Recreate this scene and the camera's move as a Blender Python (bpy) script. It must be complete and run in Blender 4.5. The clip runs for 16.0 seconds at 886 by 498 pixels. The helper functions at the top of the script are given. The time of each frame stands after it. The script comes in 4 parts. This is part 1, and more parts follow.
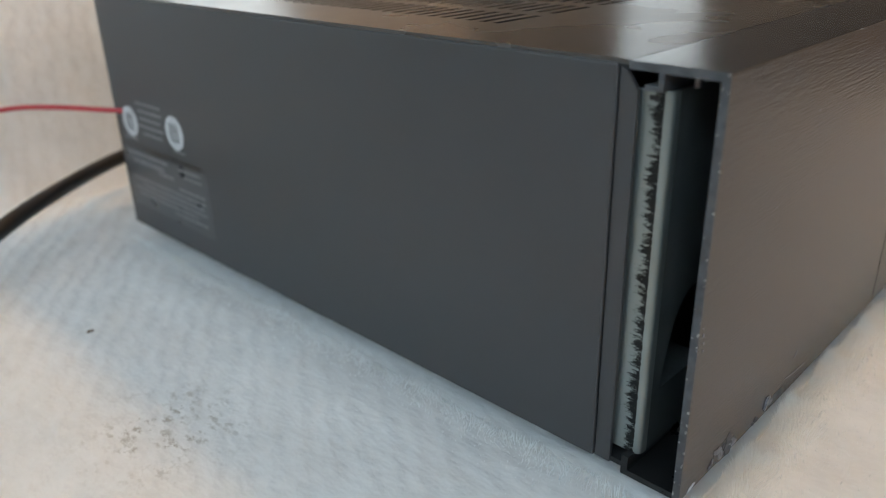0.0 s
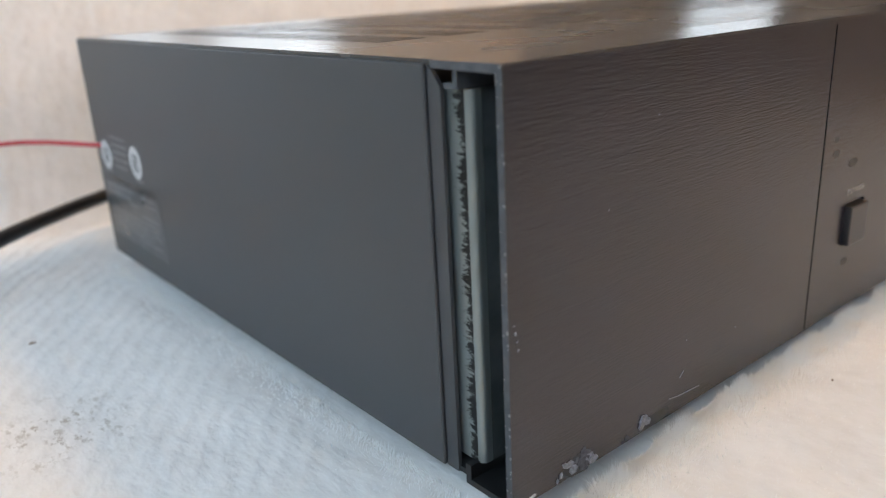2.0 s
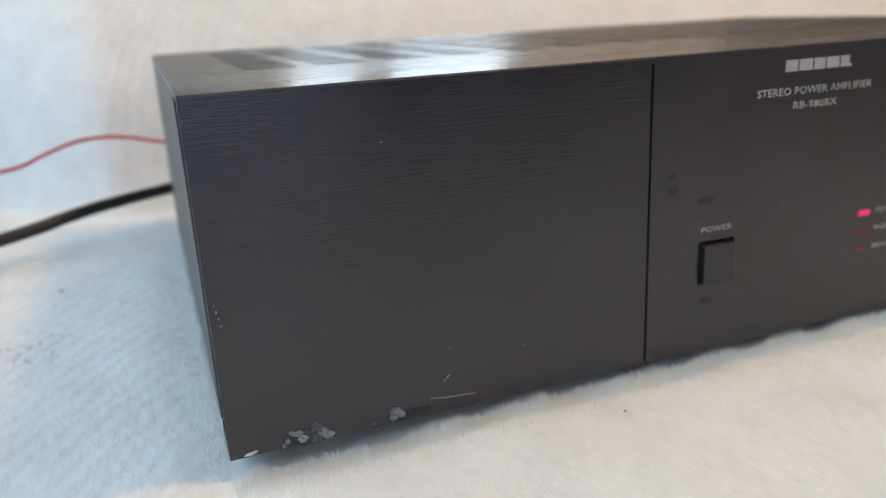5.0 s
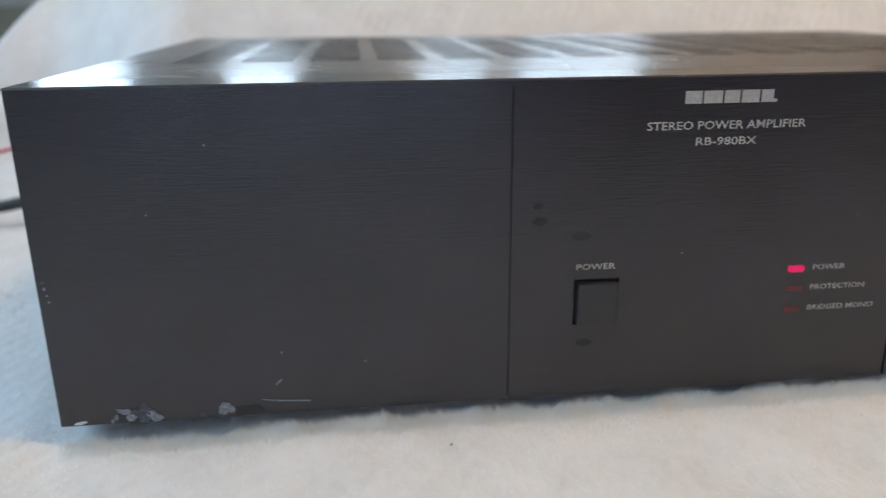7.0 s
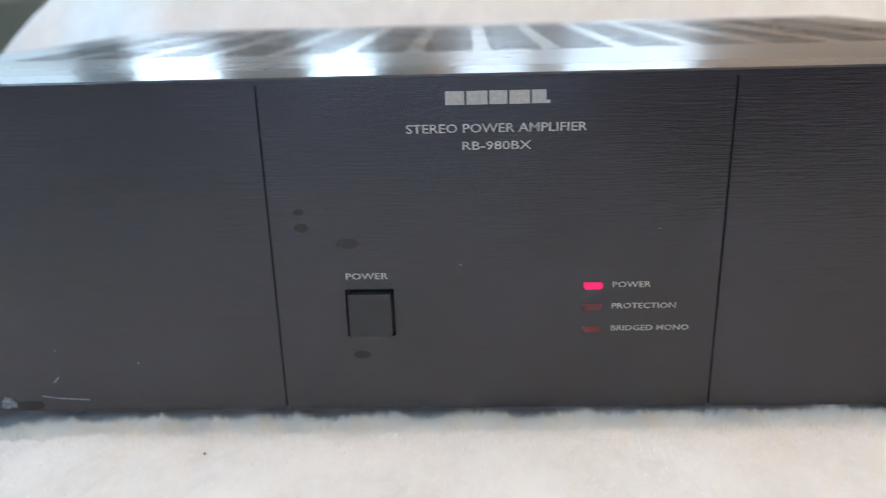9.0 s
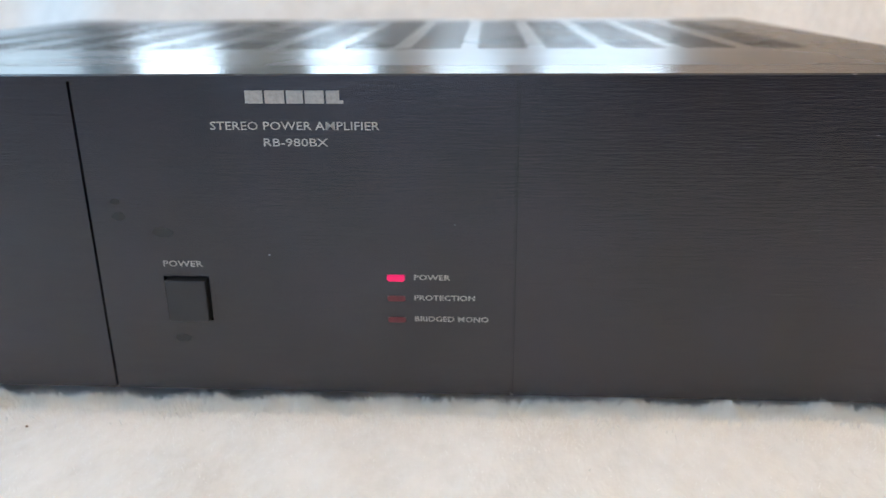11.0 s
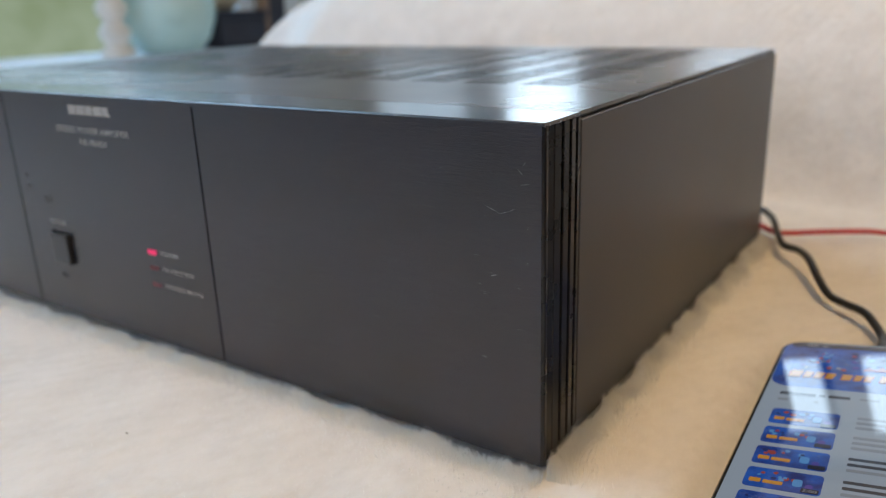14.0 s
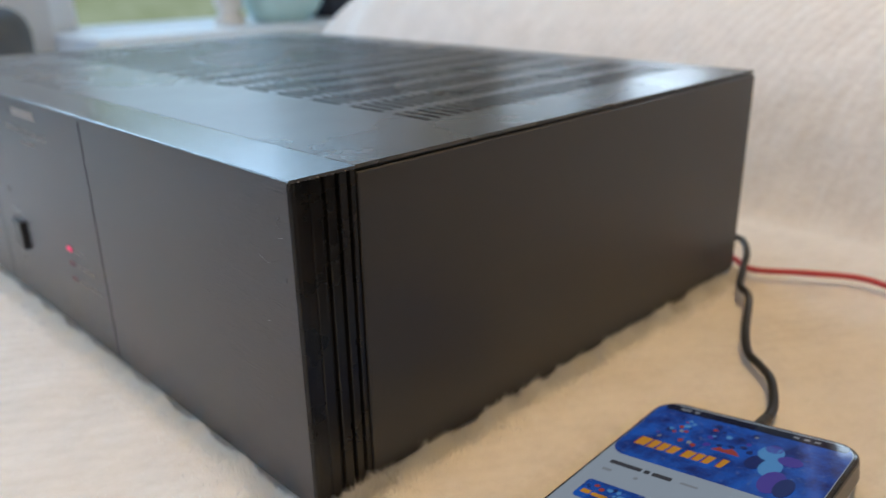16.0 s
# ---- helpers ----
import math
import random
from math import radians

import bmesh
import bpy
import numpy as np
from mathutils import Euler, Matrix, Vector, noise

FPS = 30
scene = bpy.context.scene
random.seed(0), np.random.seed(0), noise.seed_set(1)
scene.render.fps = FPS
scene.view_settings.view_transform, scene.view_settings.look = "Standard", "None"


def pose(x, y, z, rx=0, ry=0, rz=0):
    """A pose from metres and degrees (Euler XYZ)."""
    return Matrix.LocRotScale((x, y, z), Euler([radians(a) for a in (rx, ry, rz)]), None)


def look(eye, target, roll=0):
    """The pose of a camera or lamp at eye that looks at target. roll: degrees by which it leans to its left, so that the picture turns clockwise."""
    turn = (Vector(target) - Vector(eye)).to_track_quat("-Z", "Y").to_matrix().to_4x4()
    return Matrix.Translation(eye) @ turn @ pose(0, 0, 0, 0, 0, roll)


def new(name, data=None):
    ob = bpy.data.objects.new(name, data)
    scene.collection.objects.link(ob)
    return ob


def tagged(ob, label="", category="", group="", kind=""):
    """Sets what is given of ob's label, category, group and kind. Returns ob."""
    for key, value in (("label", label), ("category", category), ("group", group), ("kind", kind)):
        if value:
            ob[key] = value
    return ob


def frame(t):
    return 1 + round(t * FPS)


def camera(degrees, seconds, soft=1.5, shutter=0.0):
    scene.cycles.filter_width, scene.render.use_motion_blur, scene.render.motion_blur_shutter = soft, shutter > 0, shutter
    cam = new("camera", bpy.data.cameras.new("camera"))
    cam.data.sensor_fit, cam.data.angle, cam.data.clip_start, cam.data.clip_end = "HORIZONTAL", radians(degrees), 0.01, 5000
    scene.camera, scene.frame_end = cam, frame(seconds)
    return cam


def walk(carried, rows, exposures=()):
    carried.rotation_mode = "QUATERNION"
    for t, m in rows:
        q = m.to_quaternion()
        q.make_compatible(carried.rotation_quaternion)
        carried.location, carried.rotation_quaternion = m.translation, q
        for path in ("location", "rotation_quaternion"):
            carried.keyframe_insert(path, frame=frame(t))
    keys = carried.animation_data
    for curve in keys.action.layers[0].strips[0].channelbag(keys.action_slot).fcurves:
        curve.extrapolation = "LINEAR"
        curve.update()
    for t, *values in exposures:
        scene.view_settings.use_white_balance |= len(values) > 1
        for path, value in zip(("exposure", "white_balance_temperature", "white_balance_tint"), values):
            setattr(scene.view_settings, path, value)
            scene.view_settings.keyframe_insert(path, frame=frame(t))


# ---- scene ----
cam = camera(59.6, 16.0, soft=0.7, shutter=0.4)
PATH = [
    (0, (-0.1522, -0.0672, 0.1413), (1.1527, 1.218, -0.6621), -1.48),
    (0.5, (-0.1483, -0.0701, 0.1422), (1.2001, 1.2002, -0.6114), -2.42),
    (1, (-0.1378, -0.0872, 0.1351), (1.1872, 1.2418, -0.5564), -2.88),
    (1.5, (-0.1219, -0.1027, 0.1306), (1.1364, 1.3027, -0.5338), -3.24),
    (2, (-0.1127, -0.1172, 0.1257), (1.0775, 1.3558, -0.5175), -3.00),
    (2.5, (-0.1086, -0.1359, 0.1278), (1.0311, 1.3869, -0.4904), -2.20),
    (3, (-0.0936, -0.1491, 0.1254), (0.9835, 1.4217, -0.4851), -1.96),
    (3.5, (-0.0797, -0.1668, 0.1283), (0.9218, 1.4518, -0.4858), -1.95),
    (4, (-0.0587, -0.1892, 0.1294), (0.8449, 1.4884, -0.478), -1.90),
    (4.2, (-0.0468, -0.1946, 0.1277), (0.7999, 1.5106, -0.4847), -2.59),
    (6.3, (0.0484, -0.2433, 0.1336), (0.4287, 1.6402, -0.4213), -0.27),
    (6.5, (0.06, -0.2425, 0.1347), (0.3854, 1.6379, -0.4637), -0.18),
    (7, (0.1004, -0.238, 0.1327), (0.313, 1.6548, -0.4772), -0.50),
    (7.5, (0.1325, -0.236, 0.1347), (0.2446, 1.6601, -0.4916), -1.28),
    (8, (0.1616, -0.2283, 0.1347), (0.1871, 1.6683, -0.4995), -1.69),
    (8.5, (0.1893, -0.2261, 0.1359), (0.1427, 1.669, -0.5017), -1.79),
    (9, (0.2117, -0.2293, 0.1338), (0.1412, 1.6642, -0.5061), -1.55),
    (9.5, (0.2373, -0.2279, 0.1319), (0.1636, 1.666, -0.5065), -1.21),
    (9.7, (0.2471, -0.2245, 0.1386), (0.1735, 1.649, -0.5576), -0.79),
    (11.8, (0.3358, -0.2578, 0.1356), (0.1358, 1.6399, -0.4633), -0.37),
    (12, (0.3605, -0.2618, 0.1248), (0.1085, 1.6347, -0.4581), -0.33),
    (12.5, (0.4209, -0.2484, 0.1426), (-0.0507, 1.597, -0.4674), -1.08),
    (13, (0.4698, -0.2197, 0.1489), (-0.2579, 1.5328, -0.4829), -1.53),
    (13.5, (0.5073, -0.2119, 0.1446), (-0.4161, 1.4458, -0.4874), -1.84),
    (14, (0.5373, -0.1921, 0.1435), (-0.5466, 1.3726, -0.4703), -2.09),
    (14.5, (0.5589, -0.1816, 0.145), (-0.6366, 1.3085, -0.4469), -1.98),
    (15, (0.5855, -0.1627, 0.1508), (-0.6852, 1.2641, -0.4405), -1.38),
    (15.5, (0.5993, -0.135, 0.1555), (-0.7093, 1.2344, -0.4866), -1.11),
    (16, (0.6161, -0.1132, 0.1649), (-0.7266, 1.1984, -0.5256), -1.11),
]
walk(cam, [(t, look(eye, target, roll)) for t, eye, target, roll in PATH],
     [(0, -0.80, 6950, 7), (0.5, -0.49, 6800, 8), (2, -0.45, 6750, 10), (3.5, -0.42, 6550, 7), (6.5, -0.67, 6000, 4), (7, -0.69, 5950, 4), (8, -0.53, 5800, 3), (9.5, -0.20, 5750, 3), (12, -0.46, 5800, 3), (14.5, -0.58, 5850, 4), (16, -0.50, 5800, 4)])
cam.data.dof.use_dof, cam.data.dof.focus_distance, cam.data.dof.aperture_fstop = True, 0.22, 10.0

# ---- light ----
world = bpy.data.worlds.new("sky")
world.use_nodes = True
scene.world = world
wn = world.node_tree
sky = wn.nodes.new("ShaderNodeTexSky")
sky.sky_type, sky.sun_disc, sky.sun_elevation, sky.sun_rotation = "NISHITA", False, radians(40), radians(200)
wn.links.new(sky.outputs[0], wn.nodes["Background"].inputs[0])
wn.nodes["Background"].inputs[1].default_value = 0.1


def area_lamp(name, m, w, h, watts, colour):
    data = bpy.data.lights.new(name, "AREA")
    data.shape, data.size, data.size_y, data.energy, data.color = "RECTANGLE", w, h, watts, colour
    ob = new(name, data)
    ob.matrix_world = m
    return ob


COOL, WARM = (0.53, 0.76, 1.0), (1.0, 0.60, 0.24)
LEFT_X, BACK_Y, RIGHT_X, FRONT_Y, FLOOR_Z, CEIL_Z = -0.88, 2.2, 2.0, -2.6, -0.5, 1.9
NEAR_Y, TURN_X, ALCOVE_X = 0.93, 0.155, -1.60
SKYLIGHT = (0.78, 0.89, 1.0)
area_lamp("daylight_left", look((LEFT_X - 0.02, -0.40, 0.98), (0.0, -0.40, 0.55)), 1.4, 1.0, 21.5, COOL)
area_lamp("daylight_ledge", look((LEFT_X - 0.02, 0.80, 0.95), (0.0, 0.80, 0.55)), 0.66, 0.90, 4, COOL)
for wx, ww, watts in ((-1.22, 0.40, 1.6), (-0.70, 0.26, 4.2), (-0.18, 0.20, 3.0)):
    area_lamp("daylight_back", look((wx, BACK_Y + 0.02, 0.47), (wx, 0, 0.47)), ww, 0.54, watts, SKYLIGHT)
for wx, ww, watts in ((0.25, 0.10, 0.45), (0.4515, 0.187, 0.95), (1.71, 0.38, 1.0)):
    area_lamp("daylight_near", look((wx, NEAR_Y + 0.02, 0.37), (wx, 0, 0.37)), ww, 0.18, watts, SKYLIGHT)
area_lamp("daylight_south", look((-0.075, FRONT_Y - 0.02, 0.70), (-0.075, 0, 0.70)), 1.41, 0.66, 13, (0.62, 0.72, 1.0))
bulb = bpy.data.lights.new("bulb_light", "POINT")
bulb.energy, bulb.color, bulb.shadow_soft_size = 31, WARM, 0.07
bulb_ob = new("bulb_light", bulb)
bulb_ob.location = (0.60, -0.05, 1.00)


# ---- materials ----
def material(name, colour, rough=0.5, metal=0.0, spec=0.5):
    m = bpy.data.materials.new(name)
    m.use_nodes = True
    b = m.node_tree.nodes["Principled BSDF"]
    b.inputs["Base Color"].default_value = (*colour, 1)
    b.inputs["Roughness"].default_value, b.inputs["Metallic"].default_value = rough, metal
    b.inputs["Specular IOR Level"].default_value = spec
    return m


def node(m, kind, **values):
    n = m.node_tree.nodes.new(kind)
    for key, value in values.items():
        n.inputs[key].default_value = value
    return n


def link(m, a, b):
    m.node_tree.links.new(a, b)


def coords(m, scale=(1, 1, 1), turn=(0, 0, 0)):
    tc = m.node_tree.nodes.new("ShaderNodeTexCoord")
    mp = node(m, "ShaderNodeMapping", Scale=scale, Rotation=turn)
    link(m, tc.outputs["Object"], mp.inputs[0])
    return mp.outputs[0]


def noise_node(m, scale, detail=3.0, stretch=(1, 1, 1), rough=0.55):
    n = node(m, "ShaderNodeTexNoise", Scale=scale, Detail=detail, Roughness=rough)
    link(m, coords(m, stretch), n.inputs["Vector"])
    return n.outputs[0]


def ramp(m, value, lo, hi, a, b):
    n = node(m, "ShaderNodeMapRange")
    for i, v in enumerate((lo, hi, a, b)):
        n.inputs[1 + i].default_value = v
    link(m, value, n.inputs[0])
    return n.outputs[0]


def mix_colour(m, factor, a, b):
    n = m.node_tree.nodes.new("ShaderNodeMix")
    n.data_type = "RGBA"
    for socket, value in ((n.inputs[6], a), (n.inputs[7], b)):
        if isinstance(value, tuple):
            socket.default_value = (*value, 1)
        else:
            link(m, value, socket)
    link(m, factor, n.inputs[0])
    return n.outputs[2]


def bump(m, value, strength, distance, under=None):
    n = node(m, "ShaderNodeBump", Strength=strength, Distance=distance)
    link(m, value, n.inputs["Height"])
    if under is not None:
        link(m, under, n.inputs["Normal"])
    return n.outputs[0]


def socket(m, name):
    return m.node_tree.nodes["Principled BSDF"].inputs[name]


def varied(name, a, b, scale, rough=0.5, metal=0.0, spec=0.5, bump_scale=0, bump_depth=0.0002, bump_strength=0.3, rough_span=0.08):
    """A plain surface with two scales of variation."""
    m = material(name, a, rough, metal, spec)
    big = noise_node(m, scale, 4)
    link(m, mix_colour(m, ramp(m, big, 0.35, 0.65, 0, 1), a, b), socket(m, "Base Color"))
    link(m, ramp(m, big, 0.3, 0.7, rough - rough_span, rough + rough_span), socket(m, "Roughness"))
    if bump_scale:
        link(m, bump(m, noise_node(m, bump_scale, 2), bump_strength, bump_depth), socket(m, "Normal"))
    return m


def brushed(name, colour, rough, along, across, spread, grain, depth):
    """Black anodised aluminium with brush lines along x, which draw its highlights out across them."""
    m = material(name, colour, rough, 0.0, 0.5)
    way = m.node_tree.nodes.new("ShaderNodeCombineXYZ")
    for i, v in enumerate(across):
        way.inputs[i].default_value = v
    link(m, way.outputs[0], socket(m, "Tangent"))
    socket(m, "Anisotropic").default_value = spread
    lines = noise_node(m, 1.0, 2, along, 0.5)
    wide = noise_node(m, 28, 2)
    link(m, mix_colour(m, ramp(m, wide, 0.35, 0.7, 0, 1), colour, tuple(c * 2.3 for c in colour)), socket(m, "Base Color"))
    link(m, ramp(m, lines, 0.35, 0.65, 0.49, 0.518), socket(m, "Specular IOR Level"))
    link(m, bump(m, noise_node(m, 1.0, 2, grain, 0.6), 1.0, depth), socket(m, "Normal"))
    return m


M_PANEL = brushed("black_brushed_aluminium", (0.0085, 0.0070, 0.0100), 0.26, (60, 60, 520), (0, 0.15, 1), 0.7, (90, 90, 1500), 0.00010)
socket(M_PANEL, "IOR").default_value = 1.69
M_FLANGE = brushed("black_brushed_aluminium_top", (0.02, 0.02, 0.021), 0.22, (60, 1500, 60), (0, 0.7, 0.7), 0.6, (60, 1200, 60), 0.000008)
socket(M_FLANGE, "IOR").default_value = 1.9
M_COVER = varied("black_textured_paint", (0.048, 0.043, 0.039), (0.058, 0.052, 0.047), 14, 0.28, 0, 0.5, 900, 0.0002, 0.10, 0.04)
socket(M_COVER, "IOR").default_value = 1.7
M_SIDE = varied("black_satin_paint", (0.041, 0.041, 0.0425), (0.048, 0.048, 0.0495), 10, 0.42, 0, 0.5, 1300, 0.00015, 0.12, 0.03)
socket(M_SIDE, "IOR").default_value = 1.52
M_DARK = varied("black_chassis", (0.008, 0.008, 0.009), (0.014, 0.014, 0.014), 40, 0.6)
M_CAP = varied("black_plastic", (0.008, 0.008, 0.0085), (0.011, 0.011, 0.011), 60, 0.28, 0, 0.42, 400, 0.0001, 0.02, 0.015)
M_BUTTON = varied("black_satin_plastic", (0.014, 0.014, 0.016), (0.018, 0.018, 0.02), 60, 0.30, 0, 0.6, 400, 0.0001, 0.02, 0.02)
M_EDGE = varied("worn_edge_metal", (0.20, 0.20, 0.21), (0.42, 0.41, 0.40), 300, 0.35, 0.8)
M_CHIP = varied("chipped_bare_metal", (0.13, 0.14, 0.165), (0.30, 0.32, 0.36), 900, 0.42, 0.5, 0.5, 900, 0.0002, 0.4)
M_DULL = varied("scuffed_dull_metal", (0.045, 0.048, 0.058), (0.11, 0.115, 0.13), 700, 0.5, 0.4)
M_SMUDGE = varied("dark_smudge", (0.006, 0.006, 0.0065), (0.008, 0.008, 0.008), 300, 0.34)
socket(M_SMUDGE, "IOR").default_value = 1.57
M_INK = varied("silver_print", (0.34, 0.31, 0.27), (0.46, 0.42, 0.37), 700, 0.5)
M_SCRATCH = varied("glinting_scratch", (0.02, 0.02, 0.022), (0.03, 0.03, 0.032), 300, 0.24)
socket(M_SCRATCH, "IOR").default_value = 1.9
M_LABEL = varied("grey_label", (0.045, 0.046, 0.048), (0.06, 0.06, 0.062), 90, 0.32)
M_PRINT = varied("grey_print", (0.12, 0.12, 0.12), (0.20, 0.20, 0.20), 400, 0.5)
M_STICKER = varied("white_print", (0.42, 0.42, 0.42), (0.58, 0.58, 0.58), 300, 0.5)
M_LINT = varied("brown_lint", (0.20, 0.15, 0.11), (0.28, 0.21, 0.16), 900, 0.9)
M_CORD = varied("black_rubber", (0.012, 0.012, 0.012), (0.02, 0.02, 0.02), 80, 0.42)
M_RED = varied("red_wire_pvc", (0.42, 0.035, 0.045), (0.50, 0.05, 0.06), 60, 0.45)
M_LED_OFF = varied("dull_red_plastic", (0.11, 0.015, 0.019), (0.15, 0.020, 0.025), 500, 0.35)
M_WALL = varied("tan_wall_paint", (0.46, 0.36, 0.27), (0.50, 0.39, 0.30), 3, 0.7, 0, 0.4, 60, 0.001, 0.2)
M_PALE = varied("pale_blue_wall_paint", (0.60, 0.66, 0.72), (0.66, 0.72, 0.78), 3, 0.7, 0, 0.4, 60, 0.001, 0.2)
# for the unseen south wall, blue to tint what the front panel reflects
M_SLATEWALL = varied("slate_reflected_wall", (0.15, 0.16, 0.25), (0.18, 0.19, 0.29), 3, 0.7, 0, 0.4, 60, 0.001, 0.2)
M_GREYGREEN = varied("grey_green_wall_paint", (0.40, 0.45, 0.43), (0.45, 0.50, 0.48), 3, 0.7, 0, 0.4, 60, 0.001, 0.2)
M_CUT = varied("grey_cut_aluminium", (0.05, 0.053, 0.058), (0.085, 0.09, 0.095), 260, 0.42, 0.2, 0.5, 900, 0.0001, 0.1)
# for unseen walls, kept dark so that the right side panel reflects little
M_DIM = varied("dark_reflected_wall", (0.065, 0.052, 0.042), (0.085, 0.068, 0.055), 3, 0.7, 0, 0.4, 60, 0.001, 0.2)
M_CEIL = varied("white_ceiling_paint", (0.78, 0.76, 0.72), (0.82, 0.80, 0.76), 2, 0.8, 0, 0.3, 50, 0.001, 0.2)
M_FLOOR = varied("brown_floor_boards", (0.20, 0.12, 0.07), (0.28, 0.17, 0.10), 6, 0.45)
M_FRAME = varied("white_window_paint", (0.74, 0.82, 0.90), (0.80, 0.87, 0.94), 5, 0.4)
M_TEAL = varied("pale_teal_glaze", (0.46, 0.66, 0.65), (0.58, 0.76, 0.74), 9, 0.3)
M_WHITE = varied("white_turned_wood", (0.72, 0.70, 0.65), (0.80, 0.78, 0.73), 20, 0.45)
M_NAVY = varied("dark_navy_fabric", (0.02, 0.025, 0.045), (0.035, 0.04, 0.06), 30, 0.8)
M_BEIGE = varied("beige_glaze", (0.42, 0.36, 0.26), (0.50, 0.44, 0.33), 30, 0.4)
M_SLATE = varied("slate_fabric", (0.07, 0.085, 0.10), (0.10, 0.115, 0.13), 40, 0.9)
# dull zinc steel, its colour darkened for the shade inside the open end
M_WEB = varied("shaded_zinc_steel", (0.05, 0.06, 0.06), (0.09, 0.10, 0.10), 120, 0.45, 0.3)
M_SOFA = varied("grey_upholstery", (0.25, 0.24, 0.23), (0.3, 0.29, 0.28), 20, 0.9)

# galvanised steel with black residue in a vertical band
M_STEEL = material("galvanised_steel", (0.42, 0.47, 0.46), 0.33, 0.75)
_cloud = noise_node(M_STEEL, 60, 4, (1, 1, 0.4))
_fleck = noise_node(M_STEEL, 700, 8, (0.30, 0.30, 1.2), 0.82)
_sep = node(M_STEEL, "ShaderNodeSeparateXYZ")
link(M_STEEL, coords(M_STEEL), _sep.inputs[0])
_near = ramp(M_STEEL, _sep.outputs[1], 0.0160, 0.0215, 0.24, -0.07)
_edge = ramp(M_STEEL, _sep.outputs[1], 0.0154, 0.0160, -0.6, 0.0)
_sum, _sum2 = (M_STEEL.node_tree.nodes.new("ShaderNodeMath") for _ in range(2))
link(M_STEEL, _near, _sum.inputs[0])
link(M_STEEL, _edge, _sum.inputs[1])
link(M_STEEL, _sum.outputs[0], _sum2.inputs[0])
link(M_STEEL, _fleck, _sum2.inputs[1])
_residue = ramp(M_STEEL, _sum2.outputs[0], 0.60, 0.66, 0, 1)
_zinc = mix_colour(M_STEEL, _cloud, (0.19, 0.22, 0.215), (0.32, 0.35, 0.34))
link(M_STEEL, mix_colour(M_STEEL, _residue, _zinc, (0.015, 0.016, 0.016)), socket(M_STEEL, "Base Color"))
link(M_STEEL, bump(M_STEEL, _fleck, 0.06, 0.0002), socket(M_STEEL, "Normal"))


def glowing(name, colour, strength, base=(0.01, 0.01, 0.01), rough=0.25):
    m = material(name, base, rough)
    socket(m, "IOR").default_value = 1.55
    socket(m, "Emission Color").default_value = (*colour, 1)
    socket(m, "Emission Strength").default_value = strength
    return m


M_LED_ON = glowing("lit_red_led", (1.0, 0.0, 0.13), 1.0, (0.06, 0.002, 0.01))

# plush blanket: off-white pile with faint ribs
M_BLANKET = material("cream_plush", (0.72, 0.695, 0.66), 0.95, 0, 0.1)
socket(M_BLANKET, "Sheen Weight").default_value = 0.25
socket(M_BLANKET, "Sheen Roughness").default_value = 0.6
_b1 = noise_node(M_BLANKET, 38, 5, (1, 0.7, 1), 0.65)
_b2 = noise_node(M_BLANKET, 260, 5, (1, 0.6, 1), 0.7)
_b3 = noise_node(M_BLANKET, 45, 4, (1, 0.5, 1), 0.65)
_c1 = mix_colour(M_BLANKET, ramp(M_BLANKET, _b1, 0.35, 0.65, 0, 1), (0.655, 0.63, 0.595), (0.755, 0.73, 0.695))
_c2 = mix_colour(M_BLANKET, ramp(M_BLANKET, _b2, 0.35, 0.75, 0, 0.55), _c1, (0.80, 0.78, 0.755))
# faint brown soiling in clusters of specks
_b4 = noise_node(M_BLANKET, 90, 2)
_b5 = noise_node(M_BLANKET, 520, 3, (1, 0.5, 1))
_soil0 = M_BLANKET.node_tree.nodes.new("ShaderNodeMath")
_soil0.operation = "MULTIPLY"
_spot = M_BLANKET.node_tree.nodes.new("ShaderNodeVectorMath")
_spot.operation = "DISTANCE"
_spot.inputs[1].default_value = (-0.073, 0.132, -0.002)
link(M_BLANKET, coords(M_BLANKET), _spot.inputs[0])
link(M_BLANKET, ramp(M_BLANKET, _spot.outputs["Value"], 0.010, 0.032, 1.0, 0.0), _soil0.inputs[1])
_soil = M_BLANKET.node_tree.nodes.new("ShaderNodeMath")
_soil.operation = "MULTIPLY"
link(M_BLANKET, ramp(M_BLANKET, _b4, 0.40, 0.56, 0, 1), _soil0.inputs[0])
link(M_BLANKET, ramp(M_BLANKET, _b5, 0.50, 0.66, 0, 0.75), _soil.inputs[1])
link(M_BLANKET, _soil0.outputs[0], _soil.inputs[0])
link(M_BLANKET, mix_colour(M_BLANKET, _soil.outputs[0], _c2, (0.30, 0.25, 0.18)), socket(M_BLANKET, "Base Color"))
_wave = node(M_BLANKET, "ShaderNodeTexWave", Scale=38.0, Distortion=4.0, Detail=2.0)
_wave.inputs["Detail Scale"].default_value = 1.4
link(M_BLANKET, coords(M_BLANKET, (1, 1, 1), (0, 0, radians(35))), _wave.inputs["Vector"])
_n1 = bump(M_BLANKET, _b2, 0.32, 0.0012)
_n2 = bump(M_BLANKET, _b3, 0.50, 0.0040, _n1)
link(M_BLANKET, bump(M_BLANKET, _wave.outputs[1], 0.14, 0.0022, _n2), socket(M_BLANKET, "Normal"))
M_PILE = bpy.data.materials.new("cream_pile_fibre")
M_PILE.use_nodes = True
_pd, _pt, _pm = (M_PILE.node_tree.nodes.new(k) for k in ("ShaderNodeBsdfDiffuse", "ShaderNodeBsdfTranslucent", "ShaderNodeMixShader"))
_pd.inputs[0].default_value = (0.88, 0.88, 0.86, 1)
